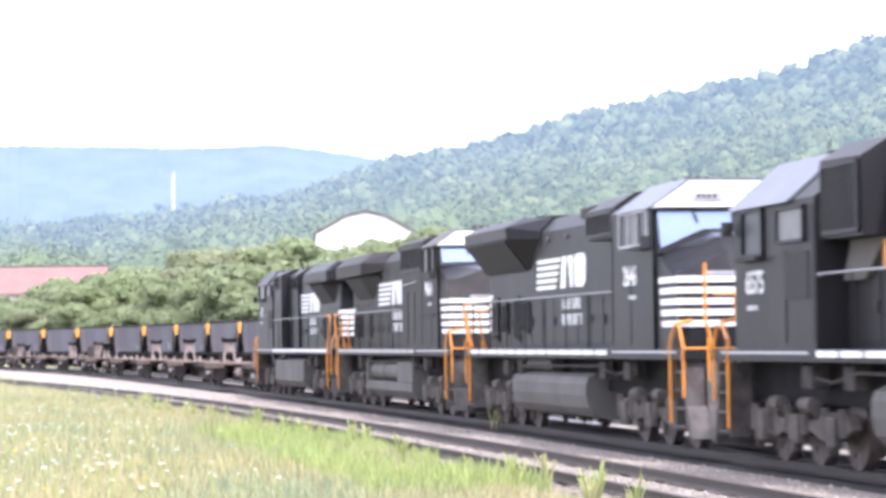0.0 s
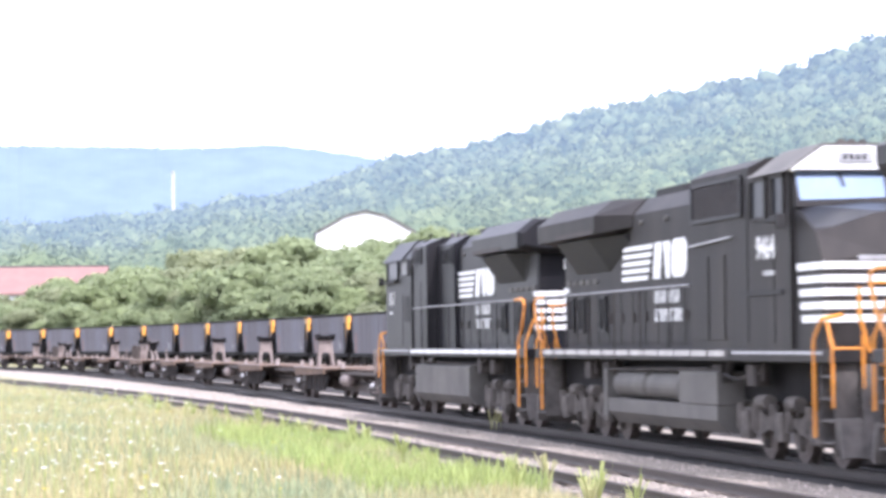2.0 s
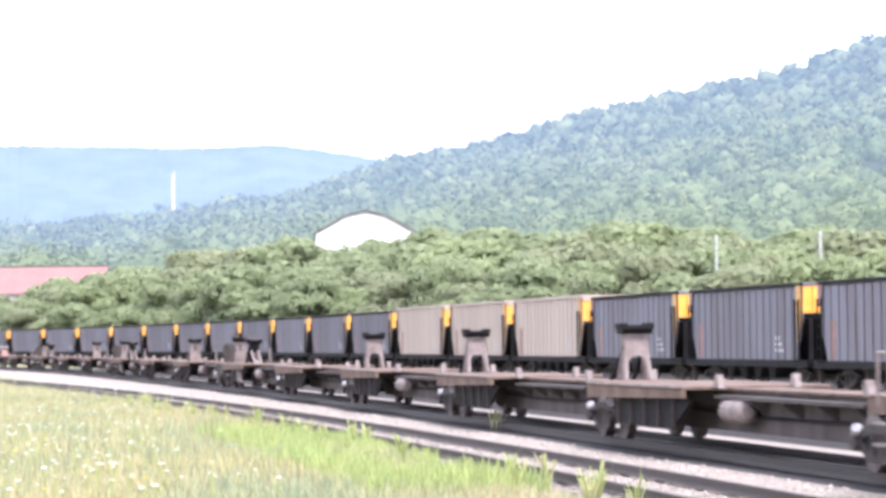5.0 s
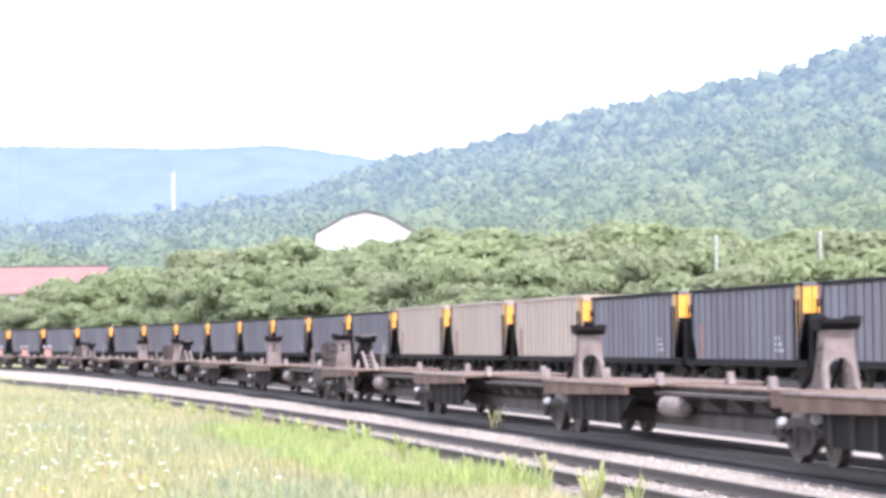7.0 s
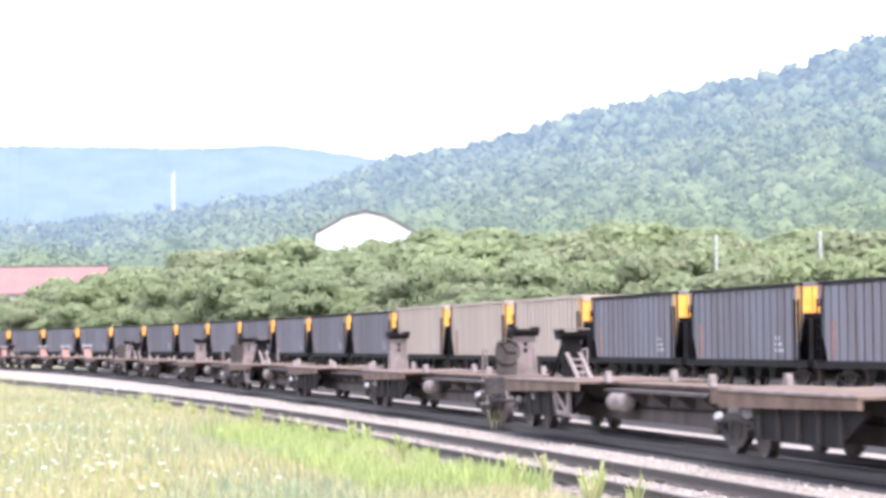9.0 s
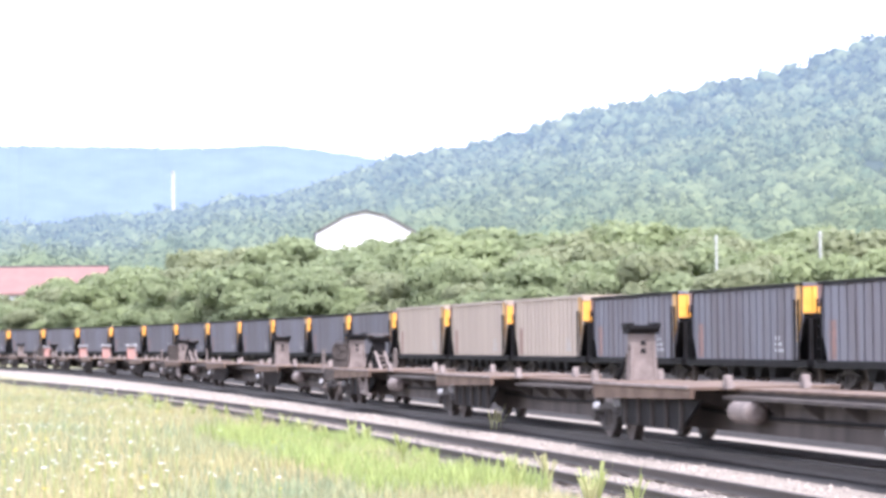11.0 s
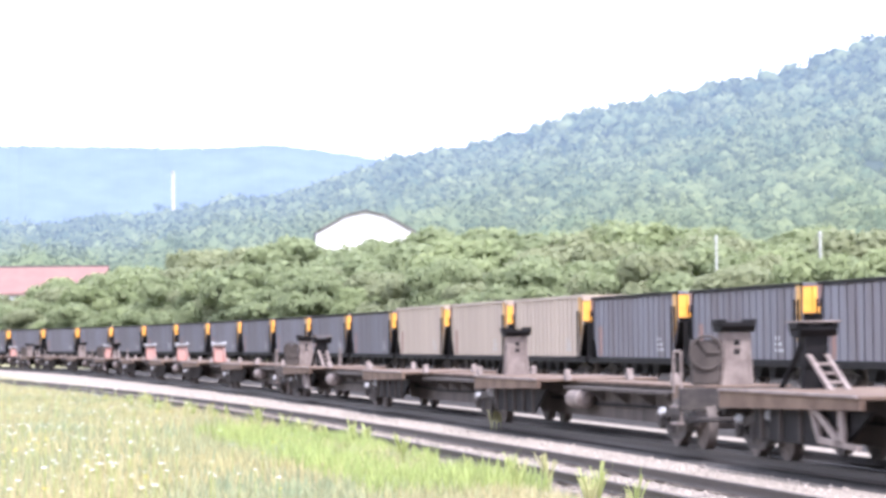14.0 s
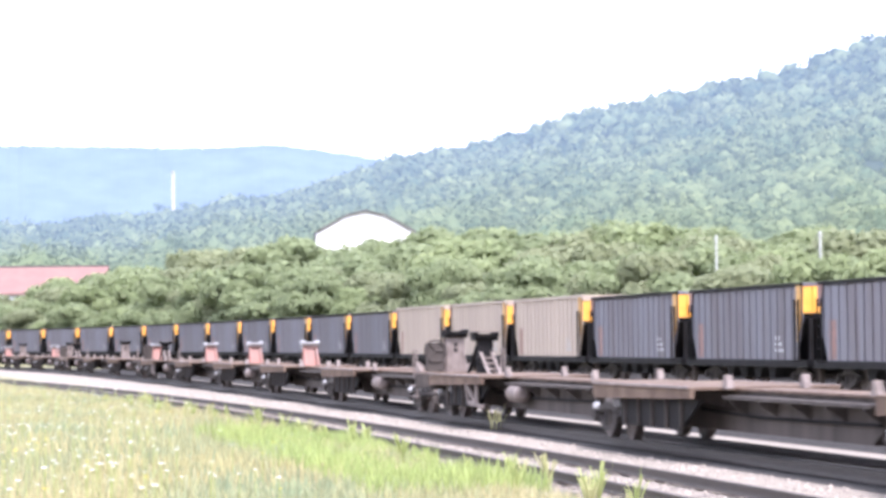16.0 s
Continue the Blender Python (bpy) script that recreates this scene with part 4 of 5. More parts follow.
    z_top = eave - (.02 if model == "wide" else .06)
    bm = BM()
    prism(bm, [(xc1, zb_side - .1), (xc1 + lean + .02, zb_side - .1), (xc1 + .03, z_top + .05), (xc1, z_top + .05)], -w + .04, w - .04)
    part("windshield_frame", bm, paint, e)
    for sy in (-1, 1):
        bm = BM()
        # each pane drops lower at its outer edge
        def P(y, z, out):
            return (xc1 + lean + .02 - lean * (z - zb_side + .1) / (z_top - zb_side + .15) + out, sy * y, z)
        corners = ((.04, zb_mid), (.6, zb_mid - .02), (1.4, zb_side), (1.42, z_top), (.04, z_top))
        front = [bm.verts.new(P(y, z, .014)) for y, z in corners]
        back = [bm.verts.new(P(y, z, .002)) for y, z in corners]
        bm.faces.new(front)
        bm.faces.new(back[::-1])
        for k in range(5):
            bm.faces.new((front[k], front[(k + 1) % 5], back[(k + 1) % 5], back[k]))
        part("windshield_pane", bm, M_PANE, e, "windshield pane mirroring the pale sky")
        bm = BM()
        pipe(bm, [P(.75, z_top - .02, .06), P(.68, z_top - .25, .04)], .014, 5)
        part("wiper", bm, M_DARK, e)
    # Glare and sky sheen above the windshield are painted as white and pale panels.
    bm = BM()
    prism(bm, [(-w, eave - .04), (-w, eave), (-yp, peak), (yp, peak), (w, eave), (w, eave - .04)], xc1, xc1 + .16, axis="x")
    part("front_brow", bm, M_WHITE if broad else M_ROOFSHEEN, e, "glare above the windshield painted as a white panel" if broad else "sky sheen above the windshield painted as a pale panel")
    # Thin dark strip painted as the shadow along the brow's lower edge.
    bm = BM()
    box(bm, xc1 + .161, xc1 + .168, -w + .03, w - .03, eave - .045, eave - .015)
    part("brow_shadow_strip", bm, M_DARK, e)
    for y in (-.5, .5):
        bm = BM()
        box(bm, xc1 + .16, xc1 + .19, y - .28, y + .28, eave + .1, eave + .25, .006)
        b = part("number_board", bm, M_RAILWHITE, e)
        bm = BM()
        for k in range(4):
            box(bm, xc1 + .19, xc1 + .195, y - .2 + k * .1, y - .14 + k * .1, eave + .13, eave + .22)
        part("board_bar", bm, M_DARK, b)
    for y in (-.11, .11):
        bm = BM()
        cyl(bm, (xc1 + .12, y + .95, eave + .12), (xc1 + .24, y + .95, eave + .12), .085, n=12)
        part("headlight", bm, M_DARK, e)
    bm = BM()
    for k in range(3):
        cyl(bm, (x_cab + .5, -.2 + .2 * k, peak + .08), (x_cab + .95 - .08 * k, -.2 + .2 * k, peak + .16), .05, .08, n=8)
    box(bm, x_cab + .45, x_cab + .6, -.3, .3, peak - .02, peak + .05)
    part("horn", bm, M_GEAR, e)
    bm = BM()
    cyl(bm, (7.0, .5, peak), (7.0, .5, peak + .3), .015, n=5)
    box(bm, 6.6, 6.9, .3, .6, peak, peak + .12, .03)
    part("antenna", bm, M_DARK, e)
    # white bars round the nose and on the hood's tail
    for k in range(5):
        bm = BM()
        z = 2.19 + k * .195
        box(bm, xn, xn + .012, -nw - .008, nw + .008, z, z + .112)
        for sy in (-1, 1):
            box(bm, (8.5 if broad else xc1 + .05) + .05 * (4 - k), xn, *sorted((sy * nw, sy * (nw + .008))), z, z + .112)
        part("nose_stripe", bm, M_WHITE, e)
    if broad:
        bm = BM()
        box(bm, xn, xn + .02, -.9, -.25, 3.1, 3.17, .004)
        part("nose_plate", bm, M_RAILWHITE, e)
    for k in range(5):
        bm = BM()
        z = 2.22 + k * .19
        box(bm, bx - .012, bx + .5, -hw - .012, hw + .012, z, z + .11)
        part("tail_stripe", bm, M_WHITE, e)
    # emblem of plain shapes and bars of lettering on both flanks
    for sy in (-1, 1):
        y0, y1 = sorted((sy * (hw + .004), sy * (hw + .02)))
        f = -sy  # lettering runs the way it is read from outside
        first = {"wide": -4.3, "tall": .2, "smooth": -4.0, "narrow": -4.2}[model]
        seen = sy > 0 if model == "tall" else sy < 0
        ex = first if seen else first + f * -4.9
        for k in range(5):
            bm = BM()
            z = 3.1 + k * .145
            prism(bm, [(ex + f * .03 * k, z), (ex + f * (2.02 + .1 * k), z), (ex + f * (2.08 + .1 * k), z + .088), (ex + f * (.03 * k + .02), z + .088)], y0, y1)
            part("emblem_bar", bm, M_WHITE, e)
        for pts in (((2.45, 0), (2.95, 0), (3.12, .68), (2.62, .68)), ((3.2, .68), (3.42, 0), (3.66, 0), (3.74, .68)), ((3.8, .1), (3.95, 0), (4.62, 0), (4.85, .12), (4.9, .58), (4.72, .7), (4.0, .7), (3.84, .58))):
            bm = BM()
            prism(bm, [(ex + f * a, 3.1 + b) for a, b in pts], y0, y1)
            part("emblem_block", bm, M_WHITE, e, "plain white slanted emblem block")
        lx = ex + f * (2.6 if winged else 2.65)
        for z, ln in ((2.64, 1.9), (2.3, 2.05)):
            for k in range(2):
                for j in range(3):
                    bm = BM()
                    x0 = lx + f * (k * ln / 2 + j * ln / 6)
                    box(bm, *sorted((x0, x0 + f * (ln / 6 - (.05 if j < 2 else .12)))), *sorted((sy * (hw + .024), sy * (hw + .036))), z, z + .24)
                    part("lettering_bar", bm, M_LETTER, e, "worn white lettering bar")
        nx, nz = {"wide": (7.1, 3.36), "tall": (7.75, 3.2), "smooth": (6.62, 3.14), "narrow": (7.8, 2.83)}[model]
        text_part("cab_number", number, .5, side_text(nx, sy * (w + .012), nz), M_LETTER if model == "tall" else M_WHITE, e, "white road number")
        bm = BM()
        box(bm, nx - .1, nx + .45, *sorted((sy * w, sy * (w + .01))), nz - .42, nz - .34)
        part("small_lettering_bar", bm, M_LETTER, e)
        y = sy * 1.48
        xe = {"wide": 2.4, "tall": 4.57, "smooth": 5.05, "narrow": 4.6}[model]
        bm = BM()
        pipe(bm, [(-F + .9, y, 2.9), (xe, y, 2.9), (xe, y * .98, 2.86)], .022)
        part("walkway_handrail", bm, M_RAILGREY, e, "pale walkway handrail")
        for k in range(7):
            x = -F + 1.1 + k * 2.05
            if x < xe:
                bm = BM()
                pipe(bm, [(x, y, Z), (x, y, 2.9)], .016)
                part("handrail_post", bm, paint, e)
    if winged:
        text_part("tail_number", number, .42, pose(bx - .012, 0, 3.68, 90, 0, -90), M_WHITE, e, "white road number")
    # tank, reservoirs, trucks
    if winged:
        bm = BM()
        if model == "wide":
            hull(bm, [(-3.9, both([(1.2, .38), (1.42, .6), (1.42, .85)])), (3.9, both([(1.2, .38), (1.42, .6), (1.42, .85)]))])
            box(bm, 1.4, 3.9, -1.42, 1.42, .851, 1.42, .03)
        else:
            hull(bm, [(-3.55, both([(1.25, .4), (1.45, .62), (1.45, 1.34), (1.38, 1.38)])), (4.2, both([(1.25, .4), (1.45, .62), (1.45, 1.34), (1.38, 1.38)]))])
        part("fuel_tank", bm, M_TANK, e, "dusty grey fuel tank")
        if model == "wide":
            for x0 in (-3.7, -1.15):
                bm = BM()
                cyl(bm, (x0 + .1, -1.12, 1.14), (x0 + 2.3, -1.12, 1.14), .27, n=18)
                cyl(bm, (x0, -1.12, 1.14), (x0 + .1, -1.12, 1.14), .18, .27, n=18)
                cyl(bm, (x0 + 2.3, -1.12, 1.14), (x0 + 2.4, -1.12, 1.14), .27, .18, n=18)
                part("air_reservoir", bm, M_TANK, e, "dusty grey air reservoir")
            bm = BM()
            box(bm, -4.3, -4.02, -1.42, -1.1, .5, 1.42, .02)
            part("tank_bracket", bm, M_TANK, e)
        else:
            bm = BM()
            cyl(bm, (1.6, 1.4, 1.5), (1.75, 1.46, 1.5), .07, n=10)
            part("fuel_filler", bm, M_TANK, e)
    else:
        half = [(.95, .36), (1.2, .43), (1.36, .6), (1.42, .85), (1.42, 1.08), (1.36, 1.22), (1.2, 1.3)]
        bm = BM()
        hull(bm, [(-4.9, both(half)), (2.5, both(half))])
        part("fuel_tank", bm, M_TANK, e, "dusty grey rounded fuel tank")
        for sy in (-1, 1):
            bm = BM()
            cyl(bm, (-4.7, sy * 1.12, 1.47), (-1.4, sy * 1.12, 1.47), .16, n=14)
            part("air_reservoir", bm, M_TANK, e)
        # Pale bars under the tank stand in for sunlit ballast beyond it.
        for x0 in (-1.5, .4, 2.0):
            bm = BM()
            pipe(bm, [(x0, -1.3, .3), (x0 + 1.2, -1.3, .3)], .03)
            part("skid_bar", bm, M_RAILWHITE, e)
    for sy in (-1, 1):
        for x0 in (-6.2, -4.6, 3.4, 5.4):
            bm = BM()
            box(bm, x0, x0 + .5, *sorted((sy * 1.1, sy * 1.36)), 1.2, 1.55, .03)
            cyl(bm, (x0 + .65, sy * 1.25, 1.3), (x0 + .65, sy * 1.25, 1.6), .05, n=8)
            part("equipment_box", bm, M_GEAR, e)
        bm = BM()
        pipe(bm, [(-5.0, sy * 1.3, 1.55), (-4.4, sy * 1.35, 1.4), (3.2, sy * 1.35, 1.46), (4.6, sy * 1.3, 1.3), (6.0, sy * 1.3, 1.42)], .03, 5)
        part("brake_pipe", bm, M_GEAR, e)
    for x in (-6.75, 6.75):
        loco_truck(e, x, .53)
    end_rails(e, F, 1, True, model == "smooth")
    end_rails(e, -F, -1, False)
    return e


# order from the front; the first and the last run with their cabs to the rear
for model, number, q, back in (("narrow", "6575", -57.5, True), ("smooth", "2646", -34.9, False), ("wide", "9464", -12.5, False), ("tall", "8837", 9.35, True)):
    e = loco(model, number)
    MOVING.append((e, q, 6.7, back))


# ---- woods ----
def leaf_cloud(rng, lobes, n, size, loose=.4):
    """Leaf sprays as small bent quads over the lobes' shells."""
    cs = np.array([l[0] for l in lobes])
    rs = np.array([l[1] for l in lobes])
    wts = rs[:, 0] * rs[:, 1]
    pick = rng.choice(len(lobes), n, p=wts / wts.sum())
    unit_of = lambda a: a / np.linalg.norm(a, axis=1, keepdims=True)
    d = unit_of(rng.normal(size=(n, 3)))
    low = d[:, 2] < -.35
    d[low, 2] *= -.6
    p = cs[pick] + d * rs[pick] * ((1 + .05 * rng.normal(size=n)) * rng.uniform(.8, 1.05, n))[:, None]
    nrm = unit_of(d + rng.normal(size=(n, 3)) * loose)
    u = unit_of(np.cross(nrm, rng.normal(size=(n, 3))))
    v = np.cross(nrm, u)
    a = (size * rng.uniform(.6, 1.4, n))[:, None]
    b = (size * rng.uniform(.35, .8, n))[:, None]
    quads = np.stack([p - u * a, p - v * b - nrm * .1 * a, p + u * a * .9 + nrm * .15 * a, p + v * b], axis=1)
    return quads.reshape(-1, 3)


def quad_mesh(name, verts, mat):
    """A mesh of loose quads, four vertices each."""
    n = len(verts) // 4
    me = bpy.data.meshes.new(name)
    me.vertices.add(4 * n)
    me.vertices.foreach_set("co", np.asarray(verts, dtype=np.float32).ravel())
    me.loops.add(4 * n)
    me.loops.foreach_set("vertex_index", np.arange(4 * n, dtype=np.int32))
    me.polygons.add(n)
    me.polygons.foreach_set("loop_start", np.arange(0, 4 * n, 4, dtype=np.int32))
    me.update(calc_edges=True)
    me.materials.append(mat)
    return me


def tree_meshes(seed, h, spread, n, size):
    rng = np.random.default_rng(seed)
    bm = BM()
    cyl(bm, (0, 0, -.3), (0, 0, h * .45), h * .022 + .05, h * .014, n=8)
    lobes = []
    for k in range(11):
        a = k * 2.4 + rng.uniform(-.4, .4)
        z = h * rng.uniform(.3, .86)
        rad = spread * (1.0 - .55 * abs(z / h - .5)) * rng.uniform(.35, .75)
        c = np.array([math.cos(a) * rad, math.sin(a) * rad, z])
        rr = spread * rng.uniform(.34, .56)
        lobes.append((c, (rr, rr, rr * rng.uniform(.6, .85))))
        cyl(bm, (0, 0, h * rng.uniform(.2, .42)), tuple(c), h * .009 + .02, .02, n=5)
    lobes.append((np.array([0, 0, h * .84]), (spread * .45, spread * .45, h * .14)))
    trunk = mesh_of("trunk", bm, M_BARK)
    return trunk, quad_mesh("crown", leaf_cloud(rng, lobes, n, size), (M_LEAF, M_LEAF2, M_LEAF3, M_LEAF)[seed % 4])


TREES = [tree_meshes(k, 11.0 + (k % 3), 4.4 + .5 * (k % 2), 4200, .4) for k in range(8)]


def plant_tree(x, y, z, k, scale, turn, wide=1.0, name="tree", label="leafy green deciduous tree beyond the hopper train"):
    t = empty(name, pose(x, y, z, 0, 0, turn), label, "tree", "tree belt")
    t.scale = (scale * wide, scale * wide, scale)
    for nm, me in zip(("trunk", "crown"), TREES[k]):
        o = new(nm, me)
        o.parent = t
    return t


def belt_top(az):
    """Elevation of the tree tops of the belt at a bearing."""
    return float(np.interp(az, [-.17, -.14, -.127, -.113, -.09, -.06, -.048, -.012, .0, .12, .17], [.0235, .0265, .025, .031, .033, .040, .0365, .0365, .042, .042, .047]))


rng = np.random.default_rng(7)
for k in range(190):
    az = -.175 + .35 * ((k * .6180339) % 1.0)
    # nearest distance at this bearing that lies beyond the hopper train
    d0 = 70.0
    while True:
        i = int(np.argmin((LINE_X - az * d0) ** 2 + (LINE_Y - d0) ** 2))
        la = -(az * d0 - LINE_X[i]) * math.sin(TURN[i]) + (d0 - LINE_Y[i]) * math.cos(TURN[i])
        if la < -11 or d0 > 380:
            break
        d0 += 4.0
    far = rng.random()
    d = d0 + 6 + far ** 1.4 * 120
    lift = belt_top(az) * (.55 + .4 * far + rng.uniform(-.22, .16))
    h = 2.3 + lift * d
    kk = int(rng.integers(8))
    plant_tree(az * d, d, -.35, kk, h / (11.0 + (kk % 3)) * 1.02, rng.uniform(0, 360), wide=rng.uniform(.9, 1.45))


# ---- hills ----
def rise(az):
    k = .0672 + .238 * az
    low = .0415 + .0012 * math.sin(az * 60)
    return (k + low + math.hypot(k - low, .006)) / 2


def hill_z(az, u):
    """Height of the wooded hill at a bearing, from its foot (u = 0) to its crest (u = 1)."""
    d = 560 + 560 * u
    foot = .015
    k = u ** .85
    return d, d * (foot + (rise(az) - foot) * k) + 2 + 4 * noise.noise((az * 30, u * 4, 2.0))


def make_hill():
    vs, fs = [], []
    na, nu = 90, 16
    for i in range(na):
        az = -.23 + .46 * i / (na - 1)
        for j in range(nu + 1):
            if j < nu:
                d, z = hill_z(az, j / (nu - 1))
                z = z if j else -3
            else:
                d, z = 1300, hill_z(az, 1)[1] * .8
            vs.append((math.tan(az) * d, d, z))
    w = nu + 1
    for i in range(na - 1):
        for j in range(nu):
            a = i * w + j
            fs.append((a, a + w, a + w + 1, a + 1))
    tagged(new("hill", raw_mesh("hill", vs, fs, M_HILLFLOOR)), "wooded hillside ground, haze painted as a glow", "hill", kind="structure")
    rg = np.random.default_rng(3)
    bands, cores = [[], [], []], [[], [], []]
    ico = BM()
    bmesh.ops.create_icosphere(ico, subdivisions=1, radius=1.0)
    ball = np.array([v.co for v in ico.verts])
    tris = np.array([[v.index for v in f.verts] for f in ico.faces])
    ico.free()
    for k in range(4400):
        az = rg.uniform(-.18, .185)
        u = rg.uniform(0, 1) ** .9
        d, z = hill_z(az, u)
        R = rg.uniform(2.4, 5.0) * (1.3 if rg.random() < .12 else 1.0)
        c = np.array([math.tan(az) * d, d, z + R * .1])
        lobes = [(c, (R, R, R * 1.05))] + [(c + rg.normal(size=3) * R * .36, (R * .55, R * .55, R * .55)) for _ in range(4)]
        bands[min(2, int(u * 3))].append(leaf_cloud(rg, lobes, 110, .95, .3))
        lump = 1 + .16 * np.sin(ball @ rg.normal(size=(3, 3)) * 2.6 + rg.uniform(0, 6, 3)).sum(axis=1) / 1.7 + .12 * rg.normal(size=len(ball))
        cores[min(2, int(u * 3))].append(c + ball * np.array([R, R, R]) * .88 * lump[:, None])
    labels = ("dense green deciduous woods at the foot of the hill, pale haze painted as glow", "green deciduous woods halfway up the hill, haze painted as glow", "deciduous woods along the hill's crest, blue haze painted as glow")
    for k in range(3):
        nb = len(ball)
        faces = np.concatenate([tris + i * nb for i in range(len(cores[k]))]).astype(np.int32)
        quads = np.concatenate(bands[k])
        base = len(cores[k]) * nb
        loose = (np.arange(len(quads), dtype=np.int32) + base).reshape(-1, 4)
        me = bpy.data.meshes.new("hillside_woods")
        verts = np.concatenate(cores[k] + [quads]).astype(np.float32)
        me.vertices.add(len(verts))
        me.vertices.foreach_set("co", verts.ravel())
        me.loops.add(faces.size + loose.size)
        me.loops.foreach_set("vertex_index", np.concatenate([faces.ravel(), loose.ravel()]))
        me.polygons.add(len(faces) + len(loose))
        me.polygons.foreach_set("loop_start", np.concatenate([np.arange(len(faces)) * 3, faces.size + np.arange(len(loose)) * 4]).astype(np.int32))
        me.update(calc_edges=True)
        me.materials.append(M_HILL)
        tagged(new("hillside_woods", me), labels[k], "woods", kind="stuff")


make_hill()


def make_far_ridge():
    vs, fs = [], []
    n = 260
    for i in range(n):
        az = -.26 + .52 * i / (n - 1)
        d = 3200
        el = .0735 + .0016 * noise.noise((az * 16, 0, 5.0)) - .16 * max(0.0, az + .062) + .0006 * noise.noise((az * 420, 3.0, 0)) + .0005 * noise.noise((az * 900, 3.0, 7.0))
        for j in range(6):
            k = j / 5
            dd = d - 900 * (1 - k)
            vs.append((math.tan(az) * dd, dd, dd * el * k ** 1.1 - 4 * (j == 0)))
        vs.append((math.tan(az) * (d + 300), d + 300, 0))
    for i in range(n - 1):
        for j in range(6):
            a = i * 7 + j
            fs.append((a, a + 7, a + 8, a + 1))
    tagged(new("backdrop", raw_mesh("backdrop", vs, fs, M_FAR)), "wooded ridge on the horizon, blue haze painted as glow", "ridge", kind="structure")


make_far_ridge()


# ---- buildings and poles ----
def barn(px, d, w, h_eave, h_ridge, depth, base, turn):
    x = (px - 784) / 4859 * d
    e = empty("shed", pose(x, d, base, 0, 0, turn), "large white gabled metal shed among trees", "building")
    bm = BM()
    prism(bm, [(-w / 2, 0), (-w / 2, h_eave), (-w * .2, h_ridge - (h_ridge - h_eave) * .22), (0, h_ridge), (w * .2, h_ridge - (h_ridge - h_eave) * .22), (w / 2, h_eave), (w / 2, 0)], 0, depth)
    part("wall", bm, M_SHEET, e)
    bm = BM()
    t = .3
    a = [(-w / 2 - .3, h_eave - .05), (-w * .2, h_ridge - (h_ridge - h_eave) * .22 + .05), (0, h_ridge + .05), (w * .2, h_ridge - (h_ridge - h_eave) * .22 + .05), (w / 2 + .3, h_eave - .05)]
    prism(bm, a + [(p, q + t) for p, q in a[::-1]], -.4, depth + .4)
    part("roof", bm, M_ROOFDARK, e, "dark roof with a thin rim")
    return e


barn(647, 420, 15.0, 18.8, 22.0, 30, 0.0, 3)


def red_house():
    d = 470
    e = empty("long_building", pose((60 - 784) / 4859 * d, d, 0), "long low building with a faded red roof", "building")
    bm = BM()
    box(bm, -16, 11.5, 0, 12, 0, 11.0)
    part("wall", bm, M_SHEET, e)
    bm = BM()
    prism(bm, [(-.6, 10.9), (6, 15.6), (12.6, 10.9), (12.6, 11.2), (6, 15.9), (-.6, 11.2)], -16.5, 12, axis="x")
    part("roof", bm, M_REDROOF, e, "faded red metal roof")
    bm = BM()
    box(bm, -16.6, 12.1, 5.8, 6.2, 15.8, 16.05)
    part("ridge_cap", bm, M_ROOFDARK, e)


red_house()


def pole(px, d, top, bottom, r, name, label, mat):
    e = empty(name, pose((px - 784) / 4859 * d, d, bottom), label, "pole")
    bm = BM()
    cyl(bm, (0, 0, 0), (0, 0, top - bottom), r * 1.1, r * .9, n=12)
    part("shaft", bm, mat, e)
    bm = BM()
    cyl(bm, (0, 0, top - bottom), (0, 0, top - bottom + .3), r * 1.15, n=12)
    part("cap", bm, mat, e)


pole(307, 1180, 76.5, 30, .8, "chimney", "tall slim white chimney above the woods", M_POLE)
pole(1268, 165, 7.9, 0, .09, "utility_pole", "weathered grey utility pole among the trees", M_WOODPOLE)
pole(1452, 140, 7.1, 0, .09, "utility_pole", "weathered grey utility pole among the trees", M_WOODPOLE)


# ---- meadow ----
def blades(rg, n, place, hmin, hmax, wid):
    vs, fs = [], []
    for _ in range(n):
        p = place(rg)
        if p is None:
            continue
        x, y, z, hs = p
        h = rg.uniform(hmin, hmax) * hs
        a = rg.uniform(0, 6.283)
        lean = rg.uniform(.05, .5) * h
        dx, dy = math.cos(a) * lean, math.sin(a) * lean
        b = rg.uniform(-.8, .8)
        ux, uy = math.cos(b) * wid * rg.uniform(.6, 1.4), math.sin(b) * wid
        i = len(vs)
        vs += [(x - ux, y - uy, z - .04), (x + ux, y + uy, z - .04), (x + dx * .35 + ux * .8, y + dy * .35 + uy * .8, z + h * .55), (x + dx * .35 - ux * .8, y + dy * .35 - uy * .8, z + h * .55), (x + dx, y + dy, z + h)]
        fs += [(i, i + 1, i + 2, i + 3), (i + 3, i + 2, i + 4)]
    return vs, fs


def meadow_place(rg):
    u = rg.random()
    s = -64 + 190 * u ** 1.7
    la = max(21.3, near_lat(s) + 1.5) + 24 * rg.random() ** 1.5 + rg.normal() * .15
    x, y, _ = on_line(s, la)
    if not -.175 < x / y < .12 or y < 24:
        return None
    patch = .75 + .45 * noise.noise((x * .22, y * .08, 3.0))
    return x, y, ground_z(x, y, la, s), patch


rg = np.random.default_rng(11)
tagged(new("meadow_grass", raw_mesh("meadow_grass", *blades(rg, 90000, meadow_place, .18, .5, .011), M_GRASS)), "tall uncut green meadow grass", "grass", kind="stuff")


def straw_place(rg):
    p = meadow_place(rg)
    if p is None or noise.noise((p[0] * .3, p[1] * .09, 9.0)) < .05:
        return None
    return p


